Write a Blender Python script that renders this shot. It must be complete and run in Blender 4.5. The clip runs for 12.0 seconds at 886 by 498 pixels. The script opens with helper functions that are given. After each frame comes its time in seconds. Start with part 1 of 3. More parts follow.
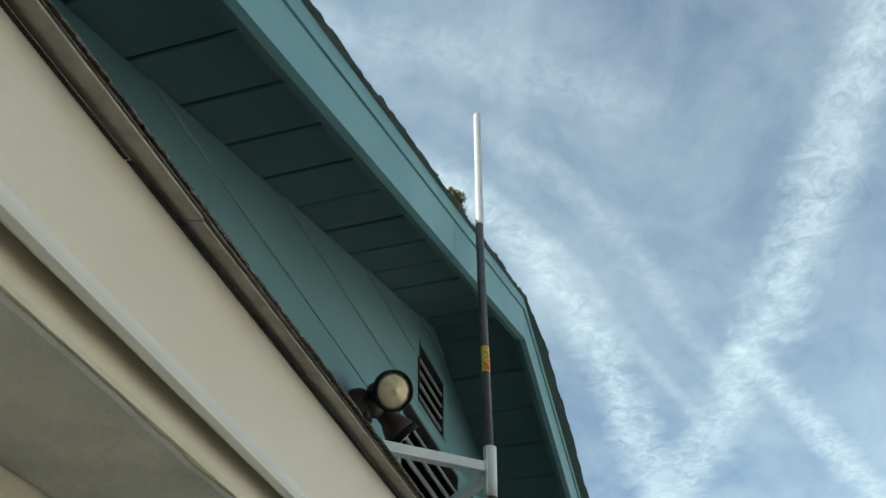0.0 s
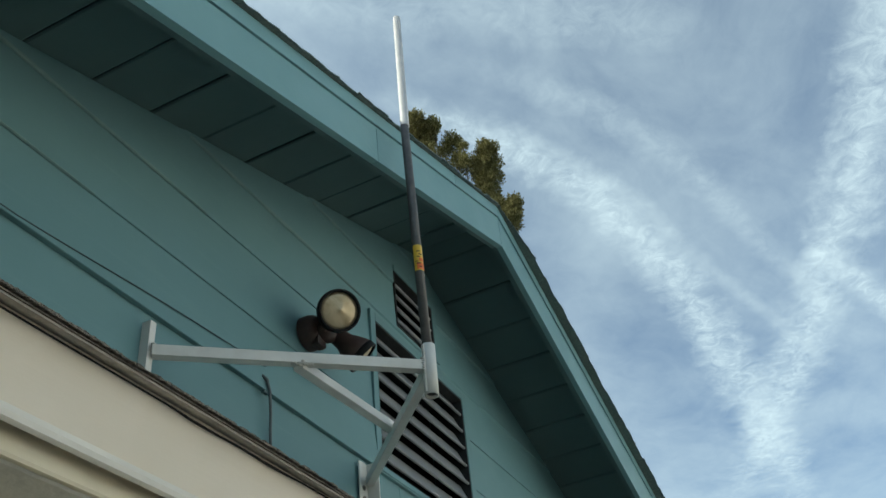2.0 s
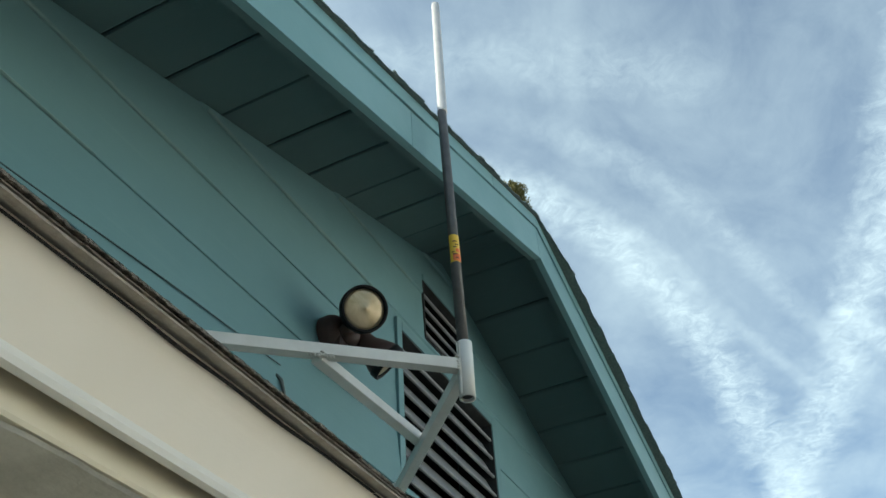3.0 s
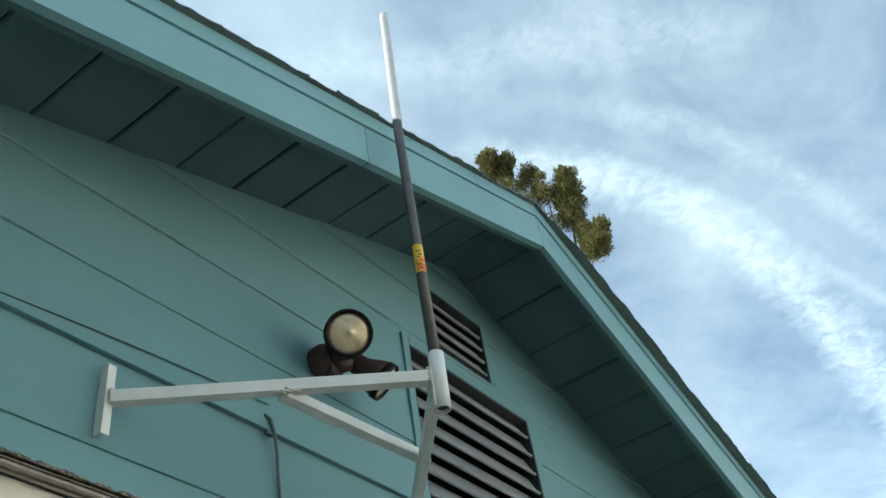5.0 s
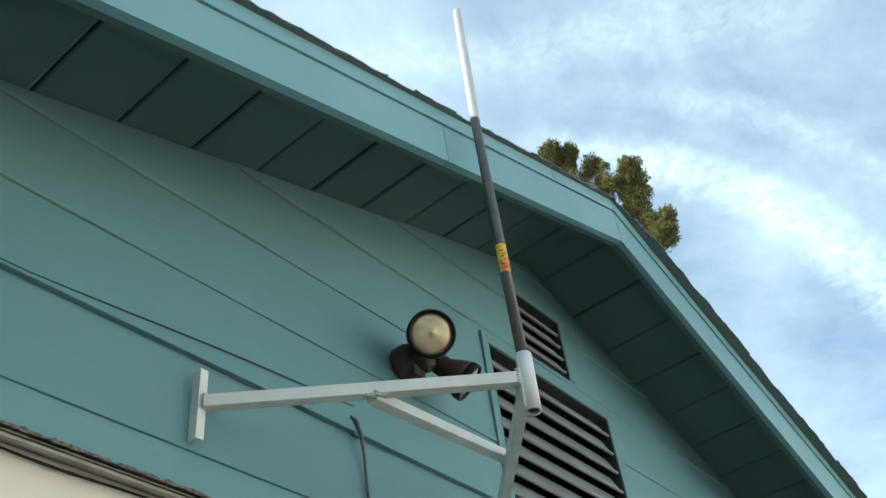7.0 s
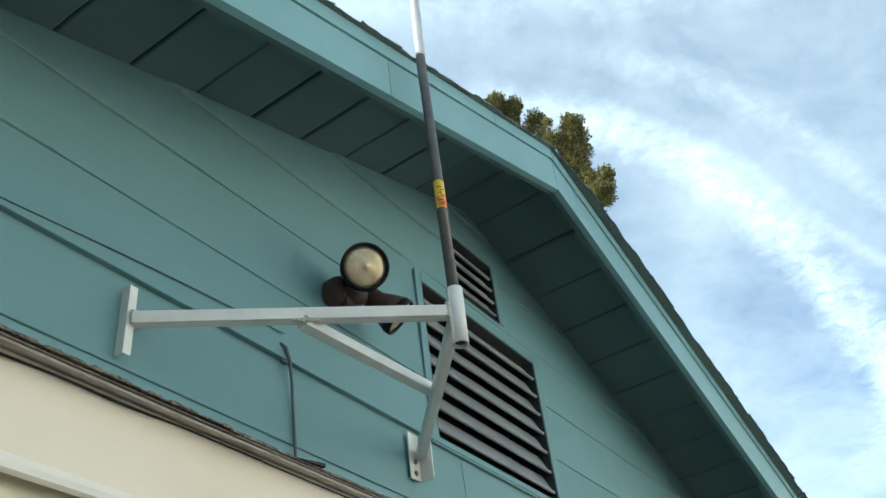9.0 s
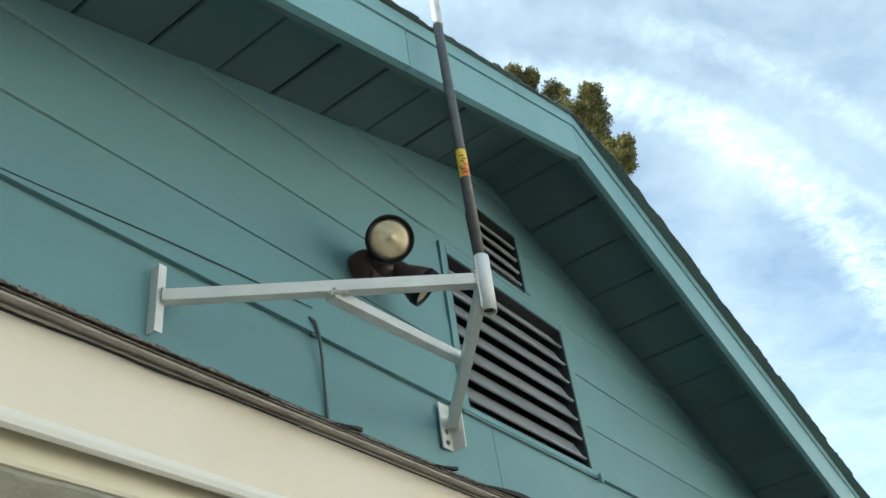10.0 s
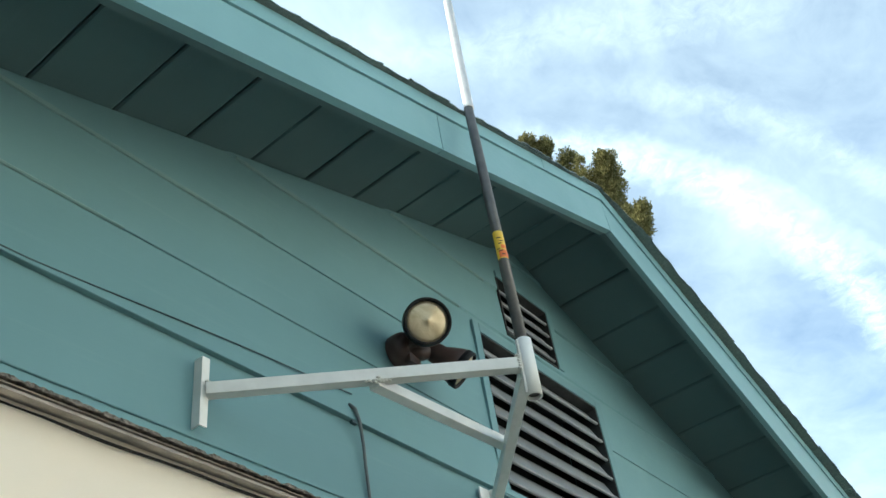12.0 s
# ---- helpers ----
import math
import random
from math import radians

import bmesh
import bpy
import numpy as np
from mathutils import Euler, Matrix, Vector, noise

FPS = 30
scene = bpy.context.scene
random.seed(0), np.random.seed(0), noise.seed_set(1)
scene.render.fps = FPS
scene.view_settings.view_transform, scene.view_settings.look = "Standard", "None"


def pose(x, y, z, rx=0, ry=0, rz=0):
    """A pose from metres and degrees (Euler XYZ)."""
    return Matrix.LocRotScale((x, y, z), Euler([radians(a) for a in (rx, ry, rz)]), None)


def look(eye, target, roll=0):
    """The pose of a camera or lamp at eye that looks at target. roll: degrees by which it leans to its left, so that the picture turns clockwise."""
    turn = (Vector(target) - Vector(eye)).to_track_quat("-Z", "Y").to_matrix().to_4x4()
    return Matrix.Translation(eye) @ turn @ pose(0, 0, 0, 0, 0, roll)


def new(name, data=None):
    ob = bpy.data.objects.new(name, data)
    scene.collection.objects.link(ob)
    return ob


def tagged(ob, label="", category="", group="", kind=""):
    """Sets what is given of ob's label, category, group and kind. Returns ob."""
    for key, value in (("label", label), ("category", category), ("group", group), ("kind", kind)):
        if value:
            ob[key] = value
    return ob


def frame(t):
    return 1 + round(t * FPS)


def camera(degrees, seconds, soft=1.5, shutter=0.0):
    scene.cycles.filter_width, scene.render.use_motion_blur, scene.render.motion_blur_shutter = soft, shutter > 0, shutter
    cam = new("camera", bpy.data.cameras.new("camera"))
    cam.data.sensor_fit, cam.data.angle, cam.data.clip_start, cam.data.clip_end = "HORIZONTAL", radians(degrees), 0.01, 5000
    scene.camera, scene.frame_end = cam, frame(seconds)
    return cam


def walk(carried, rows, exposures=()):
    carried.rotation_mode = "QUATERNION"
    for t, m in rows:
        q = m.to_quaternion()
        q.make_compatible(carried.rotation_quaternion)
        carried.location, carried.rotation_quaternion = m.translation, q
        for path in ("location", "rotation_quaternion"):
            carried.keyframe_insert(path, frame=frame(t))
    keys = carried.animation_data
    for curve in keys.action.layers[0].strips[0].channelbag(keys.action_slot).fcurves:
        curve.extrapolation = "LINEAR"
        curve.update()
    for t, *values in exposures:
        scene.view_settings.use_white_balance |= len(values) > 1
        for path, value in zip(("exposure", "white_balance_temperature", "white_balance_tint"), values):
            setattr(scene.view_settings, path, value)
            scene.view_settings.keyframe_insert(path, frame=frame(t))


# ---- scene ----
cam = camera(51.5, 12.0)
PATH = [
    (0, (-2.714, -0.886, 1.734), (-1.243, -0.427, 3.009), 0.4),
    (0.5, (-2.703, -0.908, 1.717), (-1.213, -0.462, 2.975), -1.4),
    (1, (-2.667, -0.935, 1.703), (-1.149, -0.588, 2.959), -3.4),
    (1.5, (-2.503, -1.071, 1.682), (-1.085, -0.623, 3.019), -5.2),
    (2, (-2.411, -1.122, 1.677), (-0.943, -0.518, 2.894), -6.7),
    (2.5, (-2.283, -1.043, 1.694), (-0.806, -0.489, 2.923), -3.9),
    (3, (-2.198, -0.985, 1.724), (-0.808, -0.37, 3.023), -4.1),
    (3.2, (-2.201, -0.973, 1.717), (-0.818, -0.346, 3.018), -2.7),
    (4.8, (-2.079, -1.152, 1.749), (-0.781, -0.436, 3.092), -7.5),
    (5, (-2.068, -1.167, 1.737), (-0.759, -0.422, 3.053), -10.5),
    (5.5, (-2.074, -1.173, 1.723), (-0.794, -0.4, 3.052), -11.1),
    (6, (-2.091, -1.145, 1.748), (-0.804, -0.423, 3.099), -10.5),
    (6.5, (-2.103, -1.137, 1.759), (-0.879, -0.362, 3.137), -9.1),
    (7, (-2.088, -1.131, 1.765), (-0.855, -0.274, 3.087), -8.1),
    (7.2, (-2.093, -1.133, 1.760), (-0.839, -0.299, 3.077), -8.9),
    (8.8, (-2.084, -1.122, 1.738), (-0.743, -0.323, 2.988), -7.5),
    (9, (-2.082, -1.126, 1.732), (-0.717, -0.326, 2.955), -7.7),
    (9.5, (-2.078, -1.113, 1.722), (-0.693, -0.266, 2.891), -8.3),
    (10, (-2.079, -1.114, 1.725), (-0.718, -0.253, 2.911), -8.5),
    (10.5, (-2.085, -1.114, 1.728), (-0.754, -0.227, 2.929), -7.4),
    (11, (-2.099, -1.113, 1.737), (-0.826, -0.206, 2.985), -6.3),
    (11.5, (-2.103, -1.105, 1.74), (-0.815, -0.215, 2.984), -8.1),
    (12, (-2.116, -1.091, 1.756), (-0.842, -0.271, 3.062), -9.7),
]
EXPOSURES = [(0.0, 0.08, 6300, 0), (1.0, -0.04, 6300, 0), (2.0, 0.0, 6300, 0), (2.5, 0.22, 6300, 0), (3.0, 0.24, 6300, 0), (4.8, 0.55, 6300, 0), (6.5, 0.54, 6300, 0), (7.0, 0.72, 6300, 0), (9.0, 0.76, 6380, 0), (10.5, 0.84, 6380, 0), (12.0, 0.92, 6350, 0)]
walk(cam, [(t, look(eye, target, roll)) for t, eye, target, roll in PATH], EXPOSURES)

# ---------------------------------------------------------------- light
SUN_DIR = Vector((-0.52, 0.66, 0.55)).normalized()   # towards the sun, behind the gable
world = bpy.data.worlds.new("sky")
scene.world = world
world.use_nodes = True
wt = world.node_tree
wt.nodes.clear()
sky = wt.nodes.new("ShaderNodeTexSky")
sky.sky_type = "NISHITA"
sky.sun_disc = False
sky.sun_elevation = math.asin(SUN_DIR.z)
sky.sun_rotation = math.atan2(SUN_DIR.x, SUN_DIR.y)
sky.air_density, sky.dust_density, sky.ozone_density = 1.0, 1.2, 1.0
wbg = wt.nodes.new("ShaderNodeBackground")
wbg.inputs["Strength"].default_value = 0.15
wout = wt.nodes.new("ShaderNodeOutputWorld")
wt.links.new(sky.outputs[0], wbg.inputs[0])
wt.links.new(wbg.outputs[0], wout.inputs[0])

sun = new("sun", bpy.data.lights.new("sun", "SUN"))
sun.data.energy, sun.data.angle, sun.data.color = 6.0, radians(0.6), (1.0, 0.93, 0.82)
sun.matrix_world = look(SUN_DIR * 50, (0, 0, 0))


# ---------------------------------------------------------------- materials
class Nodes:
    """A short way to write node materials."""

    def __init__(self, name):
        self.mat = bpy.data.materials.new(name)
        self.mat.use_nodes = True
        self.t = self.mat.node_tree
        self.t.nodes.clear()
        self.out = self.t.nodes.new("ShaderNodeOutputMaterial")

    def add(self, kind, **inputs):
        n = self.t.nodes.new(kind)
        for key, v in inputs.items():
            self.put(n, key.replace("_", " "), v)
        return n

    def put(self, n, key, v):
        socket = n.inputs[int(key)] if key.isdigit() else n.inputs[key]
        if isinstance(v, bpy.types.NodeSocket):
            self.t.links.new(v, socket)
        else:
            socket.default_value = v

    def coords(self, scale=(1, 1, 1), rot=(0, 0, 0), kind="Object"):
        c = self.add("ShaderNodeTexCoord")
        m = self.add("ShaderNodeMapping", Vector=c.outputs[kind])
        m.inputs["Scale"].default_value, m.inputs["Rotation"].default_value = scale, rot
        return m.outputs[0]

    def noise(self, vector, scale, detail=4.0, rough=0.55, distort=0.0):
        n = self.add("ShaderNodeTexNoise", Vector=vector, Scale=scale, Detail=detail, Roughness=rough, Distortion=distort)
        return n.outputs["Fac"]

    def ramp(self, fac, stops):
        r = self.add("ShaderNodeValToRGB", Fac=fac)
        e = r.color_ramp.elements
        while len(e) < len(stops):
            e.new(0.5)
        for el, (p, c) in zip(e, stops):
            el.position = p
            el.color = (c, c, c, 1) if isinstance(c, (int, float)) else (*c, 1)
        return r.outputs[0]

    def mix(self, fac, a, b, mode="MIX"):
        m = self.add("ShaderNodeMix")
        m.data_type, m.blend_type = "RGBA", mode
        for key, v in ((0, fac), (6, a), (7, b)):
            if isinstance(v, bpy.types.NodeSocket):
                self.t.links.new(v, m.inputs[key])
            else:
                m.inputs[key].default_value = v if key == 0 else (*v, 1)
        return m.outputs[2]

    def math(self, op, a, b=0.0, c=0.0):
        m = self.add("ShaderNodeMath")
        m.operation = op
        for n, v in enumerate((a, b, c)):
            self.put(m, str(n), v)
        return m.outputs[0]

    def bump(self, height, strength=0.3, distance=0.002):
        return self.add("ShaderNodeBump", Height=height, Strength=strength, Distance=distance).outputs[0]

    def surface(self, color, rough=0.6, metal=0.0, normal=None, spec=0.5):
        b = self.add("ShaderNodeBsdfPrincipled")
        self.put(b, "Base Color", color if isinstance(color, bpy.types.NodeSocket) else (*color, 1))
        self.put(b, "Roughness", rough)
        self.put(b, "Metallic", metal)
        self.put(b, "Specular IOR Level", spec)
        if normal is not None:
            self.put(b, "Normal", normal)
        self.t.links.new(b.outputs[0], self.out.inputs[0])
        return self.mat


def painted_wood(name, base, dark, wear, rough=0.55, grain_axis=0, streak=0.5):
    """Weathered house paint: brush grain along the board, dull patches, a little grime."""
    n = Nodes(name)
    stretch = [60, 60, 60]
    stretch[grain_axis] = 3
    grain = n.noise(n.coords(stretch), 1.0, 3.0)
    patch = n.noise(n.coords(), 2.2, 5.0, 0.6)
    fine = n.noise(n.coords(), 90.0, 3.0)
    info = n.add("ShaderNodeObjectInfo")
    each = n.ramp(info.outputs["Random"], [(0.0, 0.93), (1.0, 1.05)])
    c = n.mix(n.ramp(patch, [(0.35, 0.0), (0.75, streak)]), base, dark)
    c = n.mix(n.ramp(grain, [(0.62, 0.0), (0.8, 0.35)]), c, wear)
    c = n.mix(1.0, c, each, "MULTIPLY")
    h = n.math("ADD", n.math("MULTIPLY", grain, 0.7), n.math("MULTIPLY", fine, 0.3))
    r = n.ramp(patch, [(0.3, rough - 0.08), (0.7, rough + 0.12)])
    return n.surface(c, r, 0.0, n.bump(h, 0.35, 0.0015), 0.35)


def plain(name, base, other, rough, metal=0.0, scale=30.0, bump=0.2, dist=0.001, spec=0.4):
    n = Nodes(name)
    a, b = n.noise(n.coords(), scale, 5.0, 0.6), n.noise(n.coords(), scale * 6, 3.0)
    c = n.mix(n.ramp(a, [(0.35, 0.0), (0.7, 1.0)]), base, other)
    return n.surface(c, n.ramp(b, [(0.2, max(rough - 0.1, 0.05)), (0.8, min(rough + 0.1, 1.0))]), metal, n.bump(b, bump, dist), spec)


TEAL = painted_wood("teal_paint", (0.146, 0.270, 0.286), (0.128, 0.242, 0.250), (0.182, 0.308, 0.310))
# darker copy of the wall's teal: the soffit's shade put into its colour
TEAL_SHADED = painted_wood("teal_paint_shaded", (0.090, 0.152, 0.155), (0.076, 0.130, 0.134), (0.108, 0.172, 0.172), 0.6, 1)
TEAL_TRIM = painted_wood("teal_trim_paint", (0.185, 0.338, 0.355), (0.155, 0.295, 0.315), (0.24, 0.395, 0.40), 0.5)
CREAM = painted_wood("cream_paint", (0.88, 0.80, 0.70), (0.80, 0.69, 0.53), (0.88, 0.83, 0.75), 0.55, 0, 0.9)
CREAM_PALE = painted_wood("pale_cream_paint", (0.80, 0.765, 0.70), (0.72, 0.68, 0.60), (0.82, 0.80, 0.74), 0.55, 0, 0.5)
CREAM_AGED = painted_wood("yellowed_cream_paint", (0.80, 0.73, 0.58), (0.70, 0.61, 0.44), (0.84, 0.79, 0.68), 0.6, 0, 0.9)
STUCCO = plain("grey_stucco", (0.60, 0.58, 0.54), (0.44, 0.425, 0.395), 0.9, 0, 16.0, 0.6, 0.003)
STUCCO_CREAM = plain("cream_stucco", (0.70, 0.64, 0.48), (0.62, 0.56, 0.41), 0.9, 0, 9.0, 0.6, 0.003)
STUCCO_WHITE = plain("white_stucco", (0.86, 0.855, 0.83), (0.81, 0.80, 0.77), 0.9, 0, 4.0, 0.5, 0.003)
SHINGLE = plain("asphalt_shingle", (0.085, 0.068, 0.054), (0.36, 0.30, 0.24), 0.95, 0, 240.0, 1.0, 0.003)
SHINGLE_RAKE = plain("rake_shingle", (0.105, 0.155, 0.150), (0.17, 0.215, 0.207), 0.95, 0, 110.0, 1.0, 0.003)
FELT_AND_SHADE = plain("black_felt_and_shade", (0.020, 0.018, 0.016), (0.034, 0.030, 0.027), 0.9, 0, 80.0, 0.6, 0.001)
SHINGLE_EDGE = plain("shingle_underside", (0.21, 0.182, 0.152), (0.36, 0.32, 0.275), 0.9, 0, 90.0, 0.5, 0.002)
DRIP = plain("weathered_starter", (0.44, 0.395, 0.35), (0.30, 0.262, 0.228), 0.85, 0, 45.0, 0.5, 0.002)
CAULK = plain("weathered_filler", (0.195, 0.302, 0.290), (0.165, 0.280, 0.285), 0.7, 0, 14.0, 0.5, 0.001)
# near-black colour that stands for the shade in the vents and loft
LOFT_SHADE = plain("loft_shade", (0.034, 0.036, 0.036), (0.022, 0.023, 0.023), 0.9)
SLAT = painted_wood("louver_paint", (0.235, 0.248, 0.252), (0.155, 0.165, 0.17), (0.34, 0.35, 0.35), 0.45, 0, 0.8)
WHITE_STEEL = plain("white_painted_steel", (0.70, 0.69, 0.65), (0.60, 0.585, 0.54), 0.45, 0, 14.0, 0.25, 0.0008, 0.5)
WELD = plain("weld_bead_paint", (0.62, 0.60, 0.55), (0.50, 0.48, 0.43), 0.5, 0, 120.0, 0.8, 0.002)
POLE_GREY = plain("dark_grey_pole", (0.085, 0.083, 0.082), (0.12, 0.116, 0.112), 0.42, 0.35, 40.0, 0.1, 0.0004)
POLE_STEEL = plain("galvanised_steel", (0.66, 0.64, 0.61), (0.57, 0.555, 0.53), 0.42, 0.45, 40.0, 0.15, 0.0004)
BRONZE = plain("dark_bronze_enamel", (0.050, 0.029, 0.024), (0.072, 0.042, 0.034), 0.5, 0.0, 30.0, 0.15, 0.0006)
RUBBER = plain("black_gasket", (0.006, 0.0056, 0.0052), (0.010, 0.009, 0.0085), 0.6, 0.0, 30.0, 0.2, 0.001, 0.2)
BOLT = plain("zinc_bolt", (0.32, 0.30, 0.27), (0.22, 0.20, 0.18), 0.45, 0.8)
CABLE = plain("painted_cable", (0.045, 0.085, 0.09), (0.03, 0.06, 0.065), 0.5)
CABLE_GREY = plain("grey_cable", (0.10, 0.12, 0.12), (0.07, 0.085, 0.085), 0.5)
YELLOW = plain("yellow_sticker", (0.72, 0.47, 0.04), (0.62, 0.39, 0.03), 0.4)
ORANGE = plain("orange_sticker", (0.72, 0.17, 0.03), (0.62, 0.12, 0.02), 0.4)
INK = plain("black_ink", (0.02, 0.018, 0.015), (0.03, 0.026, 0.02), 0.5)
BARK = plain("tree_bark", (0.14, 0.10, 0.075), (0.09, 0.065, 0.05), 0.95, 0, 12.0, 1.0, 0.02)
GROUND = plain("concrete_ground", (0.170, 0.161, 0.146), (0.142, 0.136, 0.122), 0.9, 0, 1.2, 0.5, 0.003)
TWIG = plain("dry_twigs", (0.09, 0.075, 0.04), (0.05, 0.05, 0.025), 0.9)


def foliage(name, a, b):
    n = Nodes(name)
    geo = n.add("ShaderNodeNewGeometry")
    v = n.noise(n.coords(), 1.6, 3.0)
    c = n.mix(geo.outputs["Random Per Island"], a, b)
    c = n.mix(n.ramp(v, [(0.4, 0.0), (0.8, 0.5)]), c, (0.16, 0.145, 0.06))
    d = n.add("ShaderNodeBsdfDiffuse", Color=c)
    tr = n.add("ShaderNodeBsdfTranslucent", Color=c)
    m = n.add("ShaderNodeMixShader", Fac=0.4)
    n.t.links.new(d.outputs[0], m.inputs[1])
    n.t.links.new(tr.outputs[0], m.inputs[2])
    n.t.links.new(m.outputs[0], n.out.inputs[0])
    return n.mat


LEAF = foliage("conifer_foliage", (0.085, 0.085, 0.032), (0.34, 0.32, 0.15))


def lamp_glass():
    """Frosted reflector lamp: a pearly face that shows the reflector behind it."""
    n = Nodes("frosted_lamp_glass")
    v = n.noise(n.coords((9, 9, 9)), 2.0, 3.0, 0.5, 0.8)
    c = n.ramp(v, [(0.3, (0.37, 0.285, 0.165)), (0.7, (0.68, 0.565, 0.385))])
    fine = n.noise(n.coords(), 220.0, 2.0)
    return n.surface(c, 0.38, 0.55, n.bump(fine, 0.35, 0.0008), 0.6)


LAMP_GLASS = lamp_glass()


def cloud_material(name, fac_builder, strength):
    n = Nodes(name)
    em = n.add("ShaderNodeEmission", Color=(0.80, 0.93, 1.0, 1), Strength=strength)
    tr = n.add("ShaderNodeBsdfTransparent")
    m = n.add("ShaderNodeMixShader", Fac=fac_builder(n))
    n.t.links.new(tr.outputs[0], m.inputs[1])
    n.t.links.new(em.outputs[0], m.inputs[2])
    n.t.links.new(m.outputs[0], n.out.inputs[0])
    return n.mat


def veil(n):
    """Thin streaky high cloud, several scales, drawn out across the sky."""
    big = n.noise(n.coords((0.0012, 0.0018, 1), (0, 0, 0.5)), 1.0, 3.0, 0.5, 0.3)
    wisps = n.noise(n.coords((0.0035, 0.0060, 1), (0, 0, 0.7)), 1.0, 7.0, 0.58, 0.5)
    tufts = n.noise(n.coords((0.013, 0.017, 1), (0, 0, 0.3)), 1.0, 6.0, 0.65, 0.8)
    s = n.math("ADD", n.math("MULTIPLY", big, 0.55), n.math("MULTIPLY", wisps, 0.35))
    s = n.math("ADD", s, n.math("MULTIPLY", tufts, 0.10))
    return n.ramp(s, [(0.36, 0.08), (0.68, 0.58)])


def trail(n, most):
    """A spreading vapour trail: soft ragged edges, tufts along it."""
    c = n.add("ShaderNodeTexCoord").outputs["UV"]
    sep = n.add("ShaderNodeSeparateXYZ", Vector=c)
    ragged = n.noise(n.coords((0.012, 0.012, 1)), 1.0, 6.0, 0.65, 0.6)
    tuft = n.noise(n.coords((0.030, 0.030, 1)), 1.0, 6.0, 0.7, 1.0)
    v = n.math("ADD", sep.outputs[1], n.math("MULTIPLY", n.math("SUBTRACT", ragged, 0.5), 0.7))
    off = n.math("ABSOLUTE", n.math("SUBTRACT", v, 0.5))
    body = n.ramp(off, [(0.06, 1.0), (0.36, 0.0)])
    body = n.math("MULTIPLY", body, n.ramp(tuft, [(0.32, 0.25), (0.68, 1.0)]))
    edge = n.ramp(n.math("ABSOLUTE", n.math("SUBTRACT", sep.outputs[1], 0.5)), [(0.34, 1.0), (0.5, 0.0)])
    ends = n.ramp(n.math("ABSOLUTE", n.math("SUBTRACT", sep.outputs[0], 0.5)), [(0.36, 1.0), (0.5, 0.0)])
    return n.math("MULTIPLY", n.math("MULTIPLY", body, n.math("MULTIPLY", edge, ends)), most)


CLOUD = cloud_material("high_cloud", veil, 1.0)
TRAIL = cloud_material("vapour_trail", lambda n: trail(n, 0.64), 1.05)
TRAIL_FAINT = cloud_material("faint_vapour_trail", lambda n: trail(n, 0.28), 1.0)


# ---------------------------------------------------------------- mesh helpers
def mesh_object(name, bm, material, smooth=False):
    me = bpy.data.meshes.new(name)
    bmesh.ops.recalc_face_normals(bm, faces=bm.faces)
    bm.to_mesh(me)
    bm.free()
    me.materials.append(material)
    if smooth:
        for p in me.polygons:
            p.use_smooth = True
    return new(name, me)


def part(name, bm, material, parent, label="", smooth=False):
    ob = mesh_object(name, bm, material, smooth)
    ob.parent = parent
    return tagged(ob, label) if label else ob


def thing(name, label, category, group="", kind="", at=(0, 0, 0)):
    ob = new(name)
    ob.empty_display_size = 0.05
    ob.location = at
    return tagged(ob, label, category, group, kind)


def box(bm, lo, hi, bevel=0.0):
    """An axis-aligned box, bevelled if asked."""
    lo, hi = Vector(lo), Vector(hi)
    r = bmesh.ops.create_cube(bm, size=1.0)
    m = Matrix.Translation((lo + hi) / 2) @ Matrix.Diagonal((*(hi - lo), 1))
    bmesh.ops.transform(bm, matrix=m, verts=r["verts"])
    if bevel:
        edges = list({e for v in r["verts"] for e in v.link_edges})
        bmesh.ops.bevel(bm, geom=edges, offset=bevel, segments=2, affect="EDGES", profile=0.7)
    return bm


def prism(bm, outline, y0, y1, back=None):
    """A flat outline in x and z, from y0 (a number, or a function of z) to y1."""
    front = y0 if callable(y0) else (lambda z: y0)
    a = [bm.verts.new((x, front(z), z)) for x, z in outline]
    b = [bm.verts.new((x, y1, z)) for x, z in outline]
    bm.faces.new(a)
    bm.faces.new(b[::-1])
    for n in range(len(a)):
        m = (n + 1) % len(a)
        bm.faces.new((a[n], b[n], b[m], a[m]))
    return bm


def clip(outline, a, b, c):
    """The part of an outline where a*x + b*z <= c."""
    out = []
    for n, p in enumerate(outline):
        q = outline[(n + 1) % len(outline)]
        dp, dq = a * p[0] + b * p[1] - c, a * q[0] + b * q[1] - c
        if dp <= 0:
            out.append(p)
        if (dp < 0 < dq) or (dq < 0 < dp):
            k = dp / (dp - dq)
            out.append((p[0] + k * (q[0] - p[0]), p[1] + k * (q[1] - p[1])))
    return out


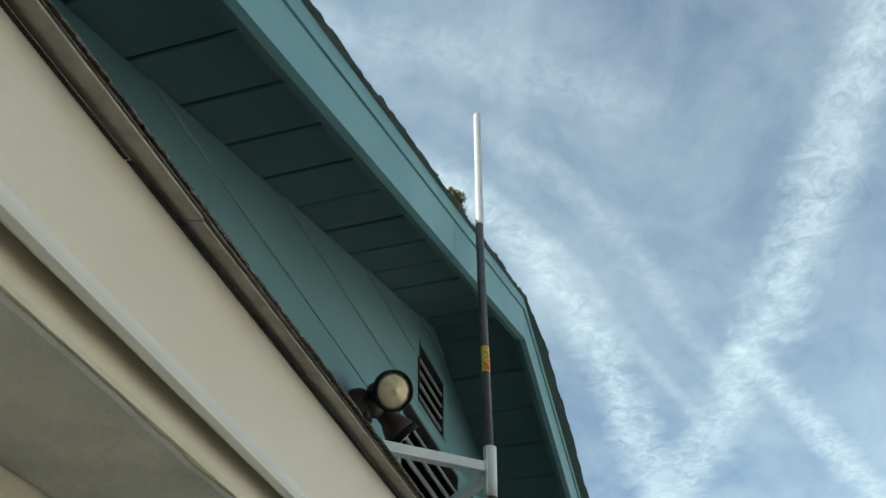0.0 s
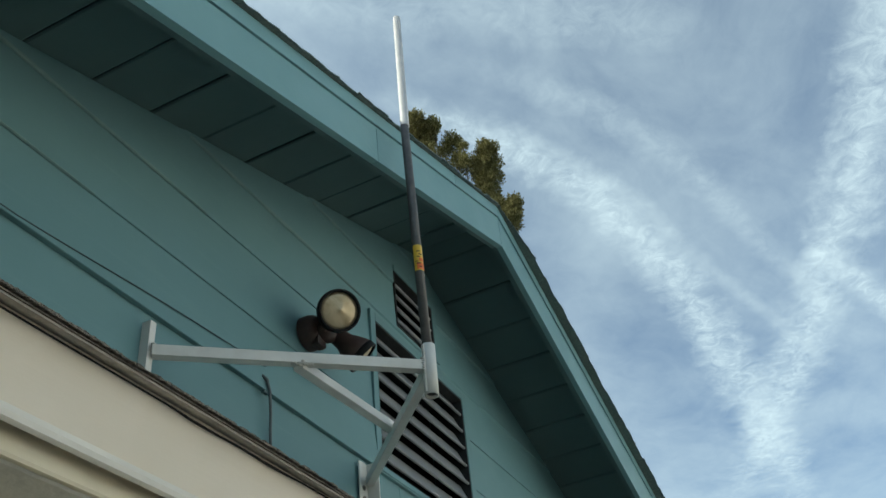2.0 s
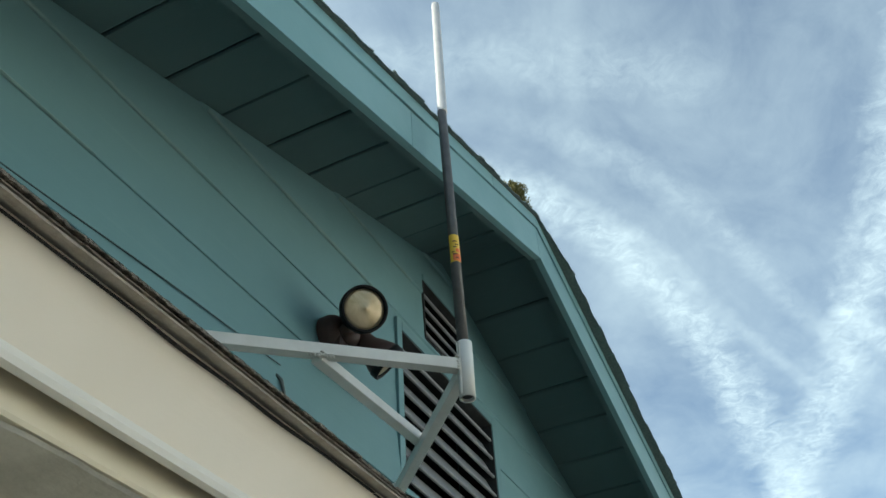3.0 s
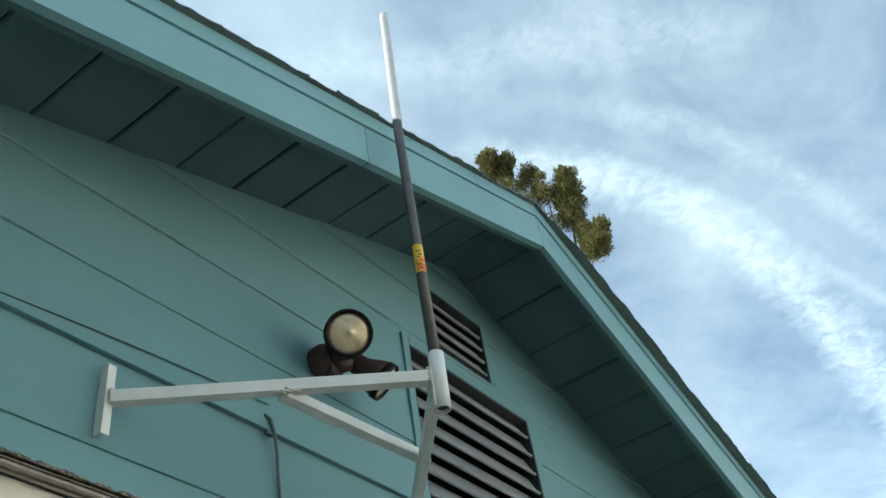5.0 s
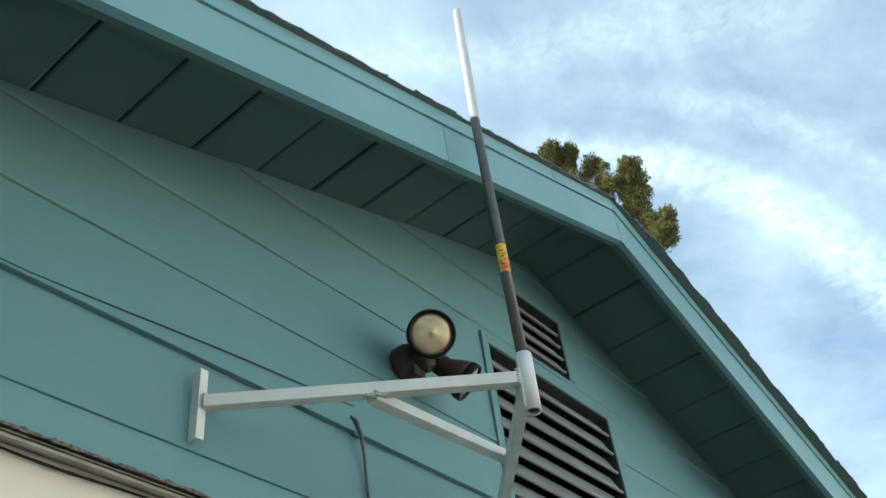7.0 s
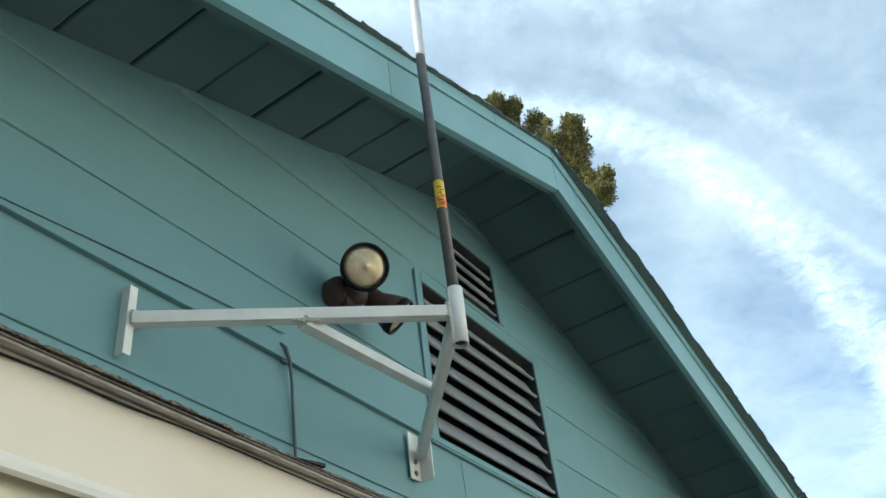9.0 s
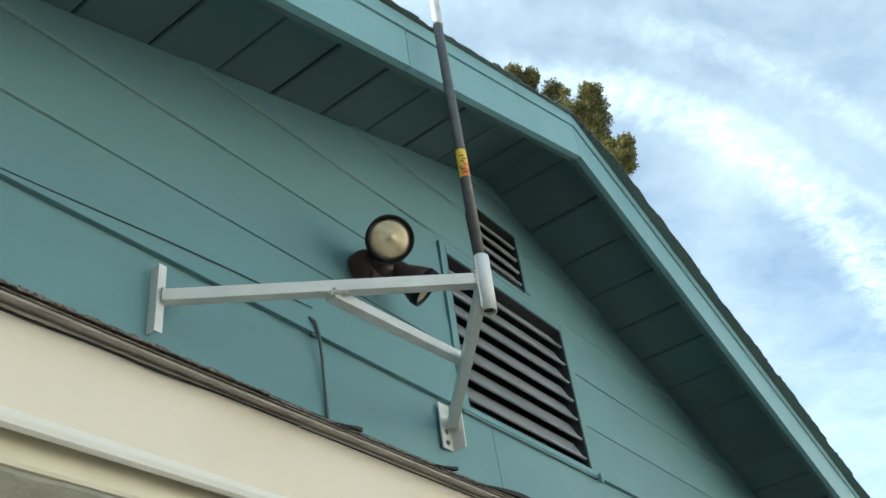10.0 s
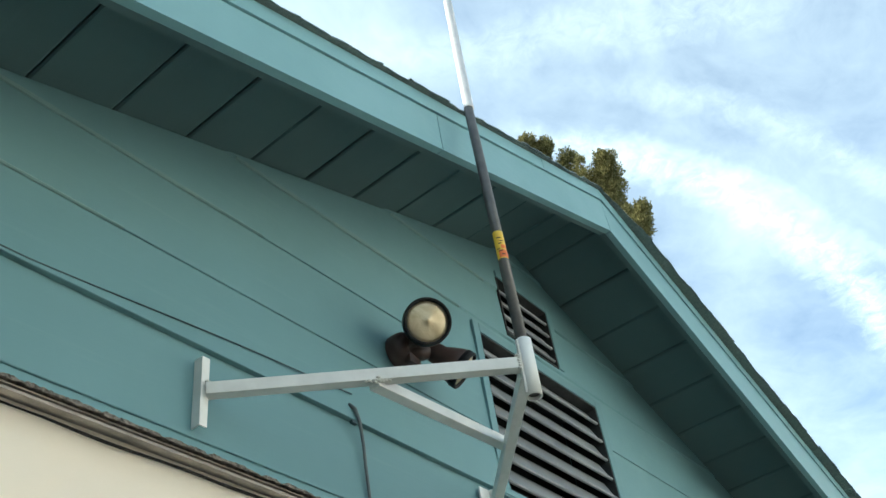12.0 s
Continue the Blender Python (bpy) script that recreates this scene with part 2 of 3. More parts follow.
def tube(bm, points, radius, sides=16, caps=True):
    """A round rod or pipe through points; radius is one number or one for each point."""
    pts = [Vector(p) for p in points]
    radii = radius if isinstance(radius, (list, tuple)) else [radius] * len(pts)
    rings = []
    side = None
    for n, p in enumerate(pts):
        d = (pts[min(n + 1, len(pts) - 1)] - pts[max(n - 1, 0)]).normalized()
        if side is None:
            side = d.orthogonal().normalized()
        side = (side - d * side.dot(d)).normalized()
        up = d.cross(side)
        rings.append([bm.verts.new(p + radii[n] * (math.cos(k * math.tau / sides) * side + math.sin(k * math.tau / sides) * up)) for k in range(sides)])
    for a, b in zip(rings, rings[1:]):
        for k in range(sides):
            bm.faces.new((a[k], a[(k + 1) % sides], b[(k + 1) % sides], b[k]))
    if caps:
        bm.faces.new(rings[0][::-1])
        bm.faces.new(rings[-1])
    return bm


def lathe(bm, origin, axis, profile, sides=40):
    """A turned shape: profile is (distance along the axis, radius)."""
    axis = Vector(axis).normalized()
    o = Vector(origin)
    side = axis.orthogonal().normalized()
    up = axis.cross(side)
    rings = []
    for h, r in profile:
        if r < 1e-6:
            rings.append([bm.verts.new(o + axis * h)])
        else:
            rings.append([bm.verts.new(o + axis * h + r * (math.cos(k * math.tau / sides) * side + math.sin(k * math.tau / sides) * up)) for k in range(sides)])
    for a, b in zip(rings, rings[1:]):
        for k in range(sides):
            m = (k + 1) % sides
            if len(a) == 1 and len(b) > 1:
                bm.faces.new((a[0], b[k], b[m]))
            elif len(b) == 1 and len(a) > 1:
                bm.faces.new((a[k], a[m], b[0]))
            elif len(a) > 1:
                bm.faces.new((a[k], a[m], b[m], b[k]))
    return bm


def beam(bm, a, b, width, height, bevel=0.002, wall=0.0):
    """A straight square bar from a to b."""
    a, b = Vector(a), Vector(b)
    d = b - a
    r = bmesh.ops.create_cube(bm, size=1.0)
    turn = d.to_track_quat("X", "Z").to_matrix().to_4x4()
    m = Matrix.Translation((a + b) / 2) @ turn @ Matrix.Diagonal((d.length, width, height, 1))
    bmesh.ops.transform(bm, matrix=m, verts=r["verts"])
    if bevel:
        edges = list({e for v in r["verts"] for e in v.link_edges})
        bmesh.ops.bevel(bm, geom=edges, offset=bevel, segments=2, affect="EDGES", profile=0.7)
    return bm


# ---------------------------------------------------------------- the gable house
RIDGE_X = -0.006
PITCH = 0.34               # rise over run of the soffit
SOFFIT_Z = 3.708           # underside of the boards at the ridge
FASCIA_Z = 3.588           # lower edge of the barge boards at the ridge
FACE_Y = -0.352            # front of the barge boards
JOINT = 0.130              # height of the open joint over the lower edge, at the ridge
STRIP_TOP = 0.176
HALF = 3.9                 # half of the roof's width
WALL_HALF = 3.5
UP = Vector((0, 0, 1))


def soffit_z(x):
    return SOFFIT_Z - PITCH * abs(x - RIDGE_X)


def under_roof(outline, drop=0.004):
    out = clip(outline, -PITCH, 1, SOFFIT_Z - drop - PITCH * RIDGE_X)
    return clip(out, PITCH, 1, SOFFIT_Z - drop + PITCH * RIDGE_X) if len(out) > 2 else []


VENTS = [(-0.325, 0.292, 2.757, 3.236), (-0.170, 0.108, 3.303, 3.525)]   # x0, x1, z0, z1 of the two openings


def around(x0, x1, z0, z1):
    """The rectangle, less the vent openings, as rectangles."""
    pieces = [(x0, x1, z0, z1)]
    for a, b, c, d in VENTS:
        left = []
        for p, q, r, s in pieces:
            if q <= a or p >= b or s <= c or r >= d:
                left.append((p, q, r, s))
                continue
            for piece in ((p, a, r, s), (b, q, r, s), (max(p, a), min(q, b), d, s), (max(p, a), min(q, b), r, c)):
                if piece[1] - piece[0] > 0.002 and piece[3] - piece[2] > 0.002:
                    left.append(piece)
        pieces = left
    return pieces


def build_gable_wall():
    wall = thing("wall_gable", "teal painted lap-sided gable wall with two louvered vents", "wall", kind="structure")
    bm = bmesh.new()
    levels = [0.0, 2.757, 3.236, 3.303, 3.525, 3.72]
    for z0, z1 in zip(levels, levels[1:]):
        for p, q, r, s in around(-WALL_HALF, WALL_HALF, z0, z1):
            o = under_roof([(p, r), (q, r), (q, s), (p, s)])
            if len(o) > 2:
                prism(bm, o, 0.004, 0.12)
    part("wall_core", bm, TEAL, wall)
    return wall


LAPS = [2.197, 2.378, 2.560, 2.740, 2.917, 3.101, 3.288, 3.472, 3.655, 3.80]
BUTTS = {2.560: (-0.221,), 2.378: (-1.9,), 2.740: (-2.35, 1.6), 2.917: (-2.9,), 3.101: (1.35,)}


def build_siding(wall):
    """Lap boards: each stands out at its foot over the head of the next one down."""
    rnd = random.Random(4)
    for z0, z1 in zip(LAPS, LAPS[1:]):
        cuts = [-WALL_HALF, *sorted(BUTTS.get(z0, ())), WALL_HALF]
        lip = 0.0165 if abs(z0 - 2.74) < 0.01 else 0.0085 + rnd.uniform(-0.001, 0.001)
        for c0, c1 in zip(cuts, cuts[1:]):
            for p, q, r, s in around(c0 + 0.0012, c1 - 0.0012, z0, z1 + 0.004):
                o = under_roof([(p, r), (q, r), (q, s), (p, s)], 0.002)
                if len(o) < 3:
                    continue
                bm = bmesh.new()
                cut = 0.0055 if z0 > 3.2 else 0.0012
                foot = clip(o, 0, 1, z0 + cut)
                rest = clip(o, 0, -1, -(z0 + cut))
                if len(foot) > 2:
                    prism(bm, foot, lambda z: -lip + 0.9 * (z0 + cut - z), 0.0035)
                if len(rest) > 2:
                    prism(bm, rest, lambda z: -lip + (lip - 0.0035) * min(1.0, (z - z0 - cut) / (z1 - z0)), 0.0035)
                part("siding_board", bm, TEAL, wall)


def build_caulk(wall):
    """Beads of pale filler smeared along the upper laps."""
    for z, a, b, r in ((3.472, -0.72, -0.24, 0.0040), (3.288, -2.9, -0.40, 0.0044), (3.101, -2.9, -1.12, 0.0042), (2.917, -2.9, -1.45, 0.0036)):
        bm = bmesh.new()
        rows = []
        n = int((b - a) / 0.02)
        for k in range(n + 1):
            x = a + (b - a) * k / n
            if z > soffit_z(x) - 0.012:
                continue
            f = min(1.0, 0.5 + (b - x) / 0.5)
            w = 1.25 * r * f * (0.85 + 0.5 * noise.noise((x * 7, z * 11, 0)) + 0.25 * noise.noise((x * 31, z, 4)))
            y = -0.0088
            rows.append([bm.verts.new(p) for p in ((x, y + 0.006, z - 0.6 * w), (x, y + 0.001, z - 0.45 * w), (x, y - 0.0014, z + 0.2 * w), (x, y - 0.0010, z + 0.9 * w), (x, y + 0.003, z + 1.15 * w))])
        for p, q in zip(rows, rows[1:]):
            for k in range(4):
                bm.faces.new((p[k], q[k], q[k + 1], p[k + 1]))
            bm.faces.new((p[4], q[4], q[0], p[0]))
        bm.faces.new(rows[0])
        bm.faces.new(rows[-1][::-1])
        part("caulk_bead", bm, CAULK, wall, "pale weathered filler along the lap")


def build_vent(name, opening, slats, casing):
    x0, x1, z0, z1 = opening
    vent = thing(name, "grey louvered gable vent set in a teal casing", "vent", "gable vents", "structure")
    a, b, c, d = casing
    for lo, hi in (((a, c), (x0, d)), ((x1, c), (b, d)), ((x0, z1), (x1, d)), ((x0, c), (x1, z0))):
        if hi[0] - lo[0] > 0.004 and hi[1] - lo[1] > 0.004:
            bm = bmesh.new()
            box(bm, (lo[0] + 0.0008, -0.0135, lo[1] + 0.0008), (hi[0] - 0.0008, -0.001, hi[1] - 0.0008), 0.0018)
            part("casing", bm, TEAL, vent)
    # the lining of the opening, its shade put into a near-black colour
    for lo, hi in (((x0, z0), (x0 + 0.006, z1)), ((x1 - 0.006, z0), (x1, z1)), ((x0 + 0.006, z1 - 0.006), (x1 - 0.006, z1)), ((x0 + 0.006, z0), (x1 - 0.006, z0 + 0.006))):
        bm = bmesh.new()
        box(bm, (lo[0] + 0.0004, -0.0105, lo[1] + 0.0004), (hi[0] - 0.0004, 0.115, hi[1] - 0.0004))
        part("lining", bm, LOFT_SHADE, vent, "lining of the opening, near-black for the shade in it")
    pitch = (z1 - z0 - 0.03) / slats
    for n in range(slats):
        z = z0 + 0.014 + (n + 0.36) * pitch
        bm = bmesh.new()
        # a steep blade: its face leans back and up, its foot is rolled out into a blunt lip
        h, back = 0.92 * pitch, 0.44 * pitch
        y = -0.004
        pts = [(y + 0.002, z + 0.001), (y - 0.004, z + 0.0005), (y - 0.0052, z - 0.0035), (y - 0.003, z - 0.0068), (y + 0.003, z - 0.0070), (y + 0.0048, z - 0.0005), (y + back + 0.003, z + h - 0.001), (y + back, z + h)]
        for side in (x0 + 0.007, x1 - 0.007):
            for y, zz in pts:
                bm.verts.new((side, y, min(zz, z1 - 0.007)))
        bm.verts.ensure_lookup_table()
        m = len(pts)
        bm.faces.new([bm.verts[i] for i in range(m)])
        bm.faces.new([bm.verts[m + i] for i in range(m)][::-1])
        for i in range(m):
            j = (i + 1) % m
            bm.faces.new((bm.verts[i], bm.verts[m + i], bm.verts[m + j], bm.verts[j]))
        part("slat", bm, SLAT, vent)
    return vent


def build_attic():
    """A near-black sheet just behind the vents, added for the shade in the loft."""
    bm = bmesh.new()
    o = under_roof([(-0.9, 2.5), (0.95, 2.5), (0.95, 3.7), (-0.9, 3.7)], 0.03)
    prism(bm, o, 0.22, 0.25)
    ob = mesh_object("loft_shade_sheet", bm, LOFT_SHADE)
    tagged(ob, "near-black sheet close behind the vents, standing for the dark of the loft", "wall", kind="structure")


def slope_board(bm, x0, x1, y0, y1, bottom, top, pitch):
    """A board that follows one roof slope between x0 and x1."""
    def z(x, base):
        return base - pitch * abs(x - RIDGE_X)
    pts = [(x0, z(x0, bottom)), (x1, z(x1, bottom)), (x1, z(x1, top)), (x0, z(x0, top))]
    return prism(bm, pts, y0, y1)


def wedge_board(bm, x0, x1, y0, y1, bottom, low, top, high):
    """A board along one slope whose two edges may fall at slightly different pitches."""
    pts = [(x0, bottom - low * abs(x0 - RIDGE_X)), (x1, bottom - low * abs(x1 - RIDGE_X)), (x1, top - high * abs(x1 - RIDGE_X)), (x0, top - high * abs(x0 - RIDGE_X))]
    return prism(bm, pts, y0, y1)


def build_roof():
    roof = thing("roof_gable", "low-pitched gable roof with teal soffit boards and barge boards", "roof", kind="structure")
    # soffit boards, edge to edge with open joints
    left = [RIDGE_X] + [-0.112 - 0.174 * n for n in range(22)]
    right = [RIDGE_X, 0.07] + [0.07 + 0.178 * n for n in range(1, 21)]
    rnd = random.Random(8)
    for xs in (left, right):
        for a, b in zip(xs, xs[1:]):
            lo, hi = min(a, b), max(a, b)
            gap0 = 0.0 if abs(lo - RIDGE_X) < 1e-6 else 0.0019
            gap1 = 0.0 if abs(hi - RIDGE_X) < 1e-6 else 0.0019
            bm = bmesh.new()
            sag = rnd.uniform(-0.0022, 0.0022)
            lo, hi = lo + gap0, hi - gap1
            ch = 0.0045
            def z(x, off):
                return soffit_z(x) + off
            o = [(lo, z(lo, ch + sag)), (lo + ch * (gap0 > 0), z(lo + ch * (gap0 > 0), sag)), (hi - ch * (gap1 > 0), z(hi - ch * (gap1 > 0), sag)), (hi, z(hi, ch + sag)), (hi, z(hi, 0.02)), (lo, z(lo, 0.02))]
            if gap0 == 0:
                o = o[1:]
            if gap1 == 0:
                o = [p for n, p in enumerate(o) if not (abs(p[0] - hi) < 1e-9 and abs(p[1] - z(hi, ch + sag)) < 1e-9)]
            prism(bm, o, -0.3145, 0.6)
            part("soffit_board", bm, TEAL_SHADED, roof)
    # deck above the boards
    for side in (-1, 1):
        bm = bmesh.new()
        x0, x1 = sorted((RIDGE_X, RIDGE_X + side * HALF))
        slope_board(bm, x0, x1, -0.31, 6.0, SOFFIT_Z + 0.0215, SOFFIT_Z + 0.036, PITCH)
        part("deck", bm, SHINGLE, roof, "dark shingled roof slope")
    # barge boards: rafter behind, face board, an open joint, then the upper strip
    for side in (-1, 1):
        low, high = (0.351, 0.358) if side < 0 else (0.374, 0.348)
        cuts = (RIDGE_X, -0.897, -HALF) if side < 0 else (RIDGE_X, 2.4, HALF)
        for a, b in zip(cuts, cuts[1:]):
            x0, x1 = min(a, b) + 0.0012, max(a, b) - 0.0012
            bm = bmesh.new()
            wedge_board(bm, x0, x1, FACE_Y, FACE_Y + 0.019, FASCIA_Z, low, FASCIA_Z + JOINT - 0.0010, high)
            part("barge_board", bm, TEAL_TRIM, roof)
        x0, x1 = sorted((RIDGE_X, RIDGE_X + side * HALF))
        bm = bmesh.new()
        wedge_board(bm, x0, x1, FACE_Y + 0.0195, FACE_Y + 0.037, FASCIA_Z + 0.006, low, FASCIA_Z + JOINT + 0.03, high)
        # same shaded teal on the rafter, darkening its underside and the open joint
        part("barge_rafter", bm, TEAL_SHADED, roof)
        cuts = [RIDGE_X, -0.385, -2.1, -HALF] if side < 0 else [RIDGE_X, 1.47, HALF]
        for a, b in zip(cuts, cuts[1:]):
            c, d = min(a, b) + 0.001, max(a, b) - 0.001
            bm = bmesh.new()
            wedge_board(bm, c, d, FACE_Y - 0.005, FACE_Y + 0.0185, FASCIA_Z + JOINT + 0.0010, high, FASCIA_Z + STRIP_TOP, high)
            part("drip_strip", bm, TEAL_TRIM, roof)
    return roof


def build_rake_shingles(roof):
    """The ends of the shingle courses along both rakes; on the far slope they hang well out past the strip."""
    rnd = random.Random(12)
    for side in (-1, 1):
        pitch = 0.358 if side < 0 else 0.350
        base = FASCIA_Z + STRIP_TOP + 0.0006
        n = 31
        step = HALF / n
        for i in range(n):
            a, b = i * step - (0.03 if i else 0.0), (i + 1) * step
            over = rnd.uniform(0.0, 0.006)
            thick = rnd.uniform(0.0045, 0.006) if side < 0 else rnd.uniform(0.0065, 0.0085)
            bm = bmesh.new()
            rows = []
            cols = 6
            for k in range(cols + 1):
                d = a + (b - a) * k / cols
                x = RIDGE_X + side * d
                low = d / step - i                     # 0 at the head, 1 at the butt
                lift = 0.001 + 0.0026 * max(0.0, min(1.0, low))
                hang = 0.014 if side < 0 else 0.014 + 0.022 * min(1.0, max(0.0, d / 0.25))
                y = FACE_Y - hang - over + rnd.uniform(-0.0025, 0.0025)
                z = base - pitch * d + lift
                droop = -0.0025 * (hang > 0.02) + rnd.uniform(-0.0009, 0.0009)
                rows.append([bm.verts.new(p) for p in ((x, y, z + droop), (x, y + 0.0015, z + thick + droop), (x, 0.35, z + thick), (x, 0.35, z))])
            for p, q in zip(rows, rows[1:]):
                for k in range(4):
                    m = (k + 1) % 4
                    bm.faces.new((p[k], q[k], q[m], p[m]))
            bm.faces.new(rows[0])
            bm.faces.new(rows[-1][::-1])
            part("shingle", bm, SHINGLE_RAKE, roof)


# ---------------------------------------------------------------- the low eave in front
EAVE_X0, EAVE_X1 = -6.0, 3.2


def strip(bm, x0, x1, outline):
    """A moulding: an outline in y and z, drawn along x."""
    a = [bm.verts.new((x0, y, z)) for y, z in outline]
    b = [bm.verts.new((x1, y, z)) for y, z in outline]
    bm.faces.new(a)
    bm.faces.new(b[::-1])
    for n in range(len(a)):
        m = (n + 1) % len(a)
        bm.faces.new((a[n], b[n], b[m], a[m]))
    return bm


def build_low_eave():
    eave = thing("roof_low", "low shingled eave with a cream fascia and moulding", "roof", kind="structure")
    bm = bmesh.new()
    strip(bm, EAVE_X0, EAVE_X1, [(-0.614, 2.0768), (-0.003, 2.262), (-0.003, 2.240), (-0.597, 2.0670)])
    part("deck", bm, SHINGLE_EDGE, eave)
    cuts = [EAVE_X0, -3.3, -0.6, EAVE_X1]
    for a, b in zip(cuts, cuts[1:]):
        bm = bmesh.new()
        strip(bm, a + 0.0008, b - 0.0008, [(-0.6272, 2.0768), (-0.6270, 2.0756), (-0.6052, 2.0200), (-0.5940, 2.0260), (-0.605, 2.0768)])
        part("fascia", bm, CREAM, eave, "cream painted sloping fascia board")
    bm = bmesh.new()
    strip(bm, EAVE_X0, EAVE_X1, [(-0.6060, 2.0206), (-0.6066, 2.0155), (-0.6052, 2.0112), (-0.6008, 2.0094), (-0.5965, 2.0122), (-0.5930, 2.0300)])
    part("moulding", bm, CREAM_PALE, eave, "pale cream bead under the fascia")
    bm = bmesh.new()
    strip(bm, EAVE_X0, EAVE_X1, [(-0.5830, 2.0360), (-0.5850, 2.0200), (-0.5868, 2.0060), (-0.5878, 1.9965), (-0.5866, 1.9938), (-0.5762, 1.9932), (-0.5762, 2.0360)])
    part("frieze", bm, CREAM_AGED, eave, "cream strip over the stucco")
    return eave


def ragged_layer(x0, x1, step, shape):
    """A thin layer along the eave; shape(x) gives its front foot (y, z), its front top (y, z)."""
    bm = bmesh.new()
    n = max(2, int((x1 - x0) / step))
    rows = []
    for k in range(n + 1):
        x = x0 + (x1 - x0) * k / n
        (y0, z0), (y1, z1) = shape(x)
        rows.append([bm.verts.new(p) for p in ((x, y0, z0), (x, y1, z1), (x, y1 + 0.11, z1 + 0.033), (x, y0 + 0.11, z0 + 0.033))])
    for p, q in zip(rows, rows[1:]):
        for k in range(4):
            m = (k + 1) % 4
            bm.faces.new((p[k], q[k], q[m], p[m]))
    bm.faces.new(rows[0])
    bm.faces.new(rows[-1][::-1])
    return bm


def build_eave_shingles(eave):
    """Felt with the gap's shadow in its black, starter strip and worn asphalt shingles, one over the other along the
    eave.
    """
    rnd = random.Random(21)
    # how far each layer stands out from the fascia's top corner, its foot and top above that corner
    # the felt's black line also paints the shadow in the gap under the starter
    stack = (("felt", FELT_AND_SHADE, -0.0022, 0.0050, 0.0056, 0.0004), ("starter", DRIP, 0.0105, 0.0048, 0.0074, 0.0008),
             ("shingle", SHINGLE_EDGE, 0.0118, 0.0075, 0.0090, 0.0016), ("shingle", SHINGLE, 0.0136, 0.0091, 0.0120, 0.0036))
    for layer, (name, material, out, foot, top, rag) in enumerate(stack):
        x = EAVE_X0 - rnd.uniform(0, 0.3)
        while x < EAVE_X1:
            w = rnd.uniform(0.86, 0.98) if layer < 2 else rnd.uniform(0.29, 0.34)
            near = -2.6 < x + w and x < 0.6
            off, seed = rnd.uniform(-0.0007, 0.0007), rnd.uniform(0, 50)

            def shape(xx):
                slow = noise.noise((xx * 4.3, layer * 3.7, seed)) * 0.0007
                fine = noise.noise((xx * 430, layer * 9.1, seed)) * rag * 0.6 + noise.noise((xx * 130, layer * 5.3, 1.0)) * rag * 0.6
                sag = 0.0
                if layer == 0:      # the felt hangs loose over a short stretch
                    sag = 0.0045 * max(0.0, noise.noise((xx * 16, 3.3, 0.4)) + 0.15) * max(0.0, 1.0 - abs(xx + 1.77) / 0.14)
                y = -0.6325 - out - off - slow + fine * 0.6
                chip = 0.0045 * (rag > 0.002) * max(0.0, noise.noise((xx * 95, 8.8, seed)) - 0.15)
                return (y, 2.0675 + foot + slow * 0.4 - sag), (y + 0.0006, 2.0675 + top + slow * 0.4 - sag * 0.6 + fine * 0.9 - chip)

            part(name, ragged_layer(x + 0.0008, x + w - 0.0008, (0.0012 if layer > 1 else 0.006) if near else 0.04, shape), material, eave)
            x += w
    # torn corners of felt: two lift at their tips, the long one bellies up and lies down again
    for x, w, h, belly in ((-1.545, 0.032, 0.0016, 0.0), (-1.408, 0.036, 0.0036, 0.0), (-1.335, 0.135, 0.0, 0.0065)):
        bm = bmesh.new()
        rows = []
        for k in range(19):
            u = k / 18
            hump = math.sin(math.pi * u ** 1.3)
            y = -0.6462 - 0.0012 * u - 0.001 * hump
            z = 2.0780 + h * u * u + 0.35 * belly * hump + 0.0005 * noise.noise((x * 40 + u * 9, 0, 0))
            t = 0.0008 + (0.0030 * u if h else 0.75 * belly * hump)
            rows.append([bm.verts.new(p) for p in ((x + w * u, y, z), (x + w * u, y + 0.0005, z + t), (x + w * u, y + 0.03, z + t + 0.006), (x + w * u, y + 0.03, z + 0.005))])
        for p, q in zip(rows, rows[1:]):
            for k in range(4):
                m = (k + 1) % 4
                bm.faces.new((p[k], q[k], q[m], p[m]))
        bm.faces.new(rows[0])
        bm.faces.new(rows[-1][::-1])
        part("felt", bm, FELT_AND_SHADE, eave, "torn black corner of felt curling up")


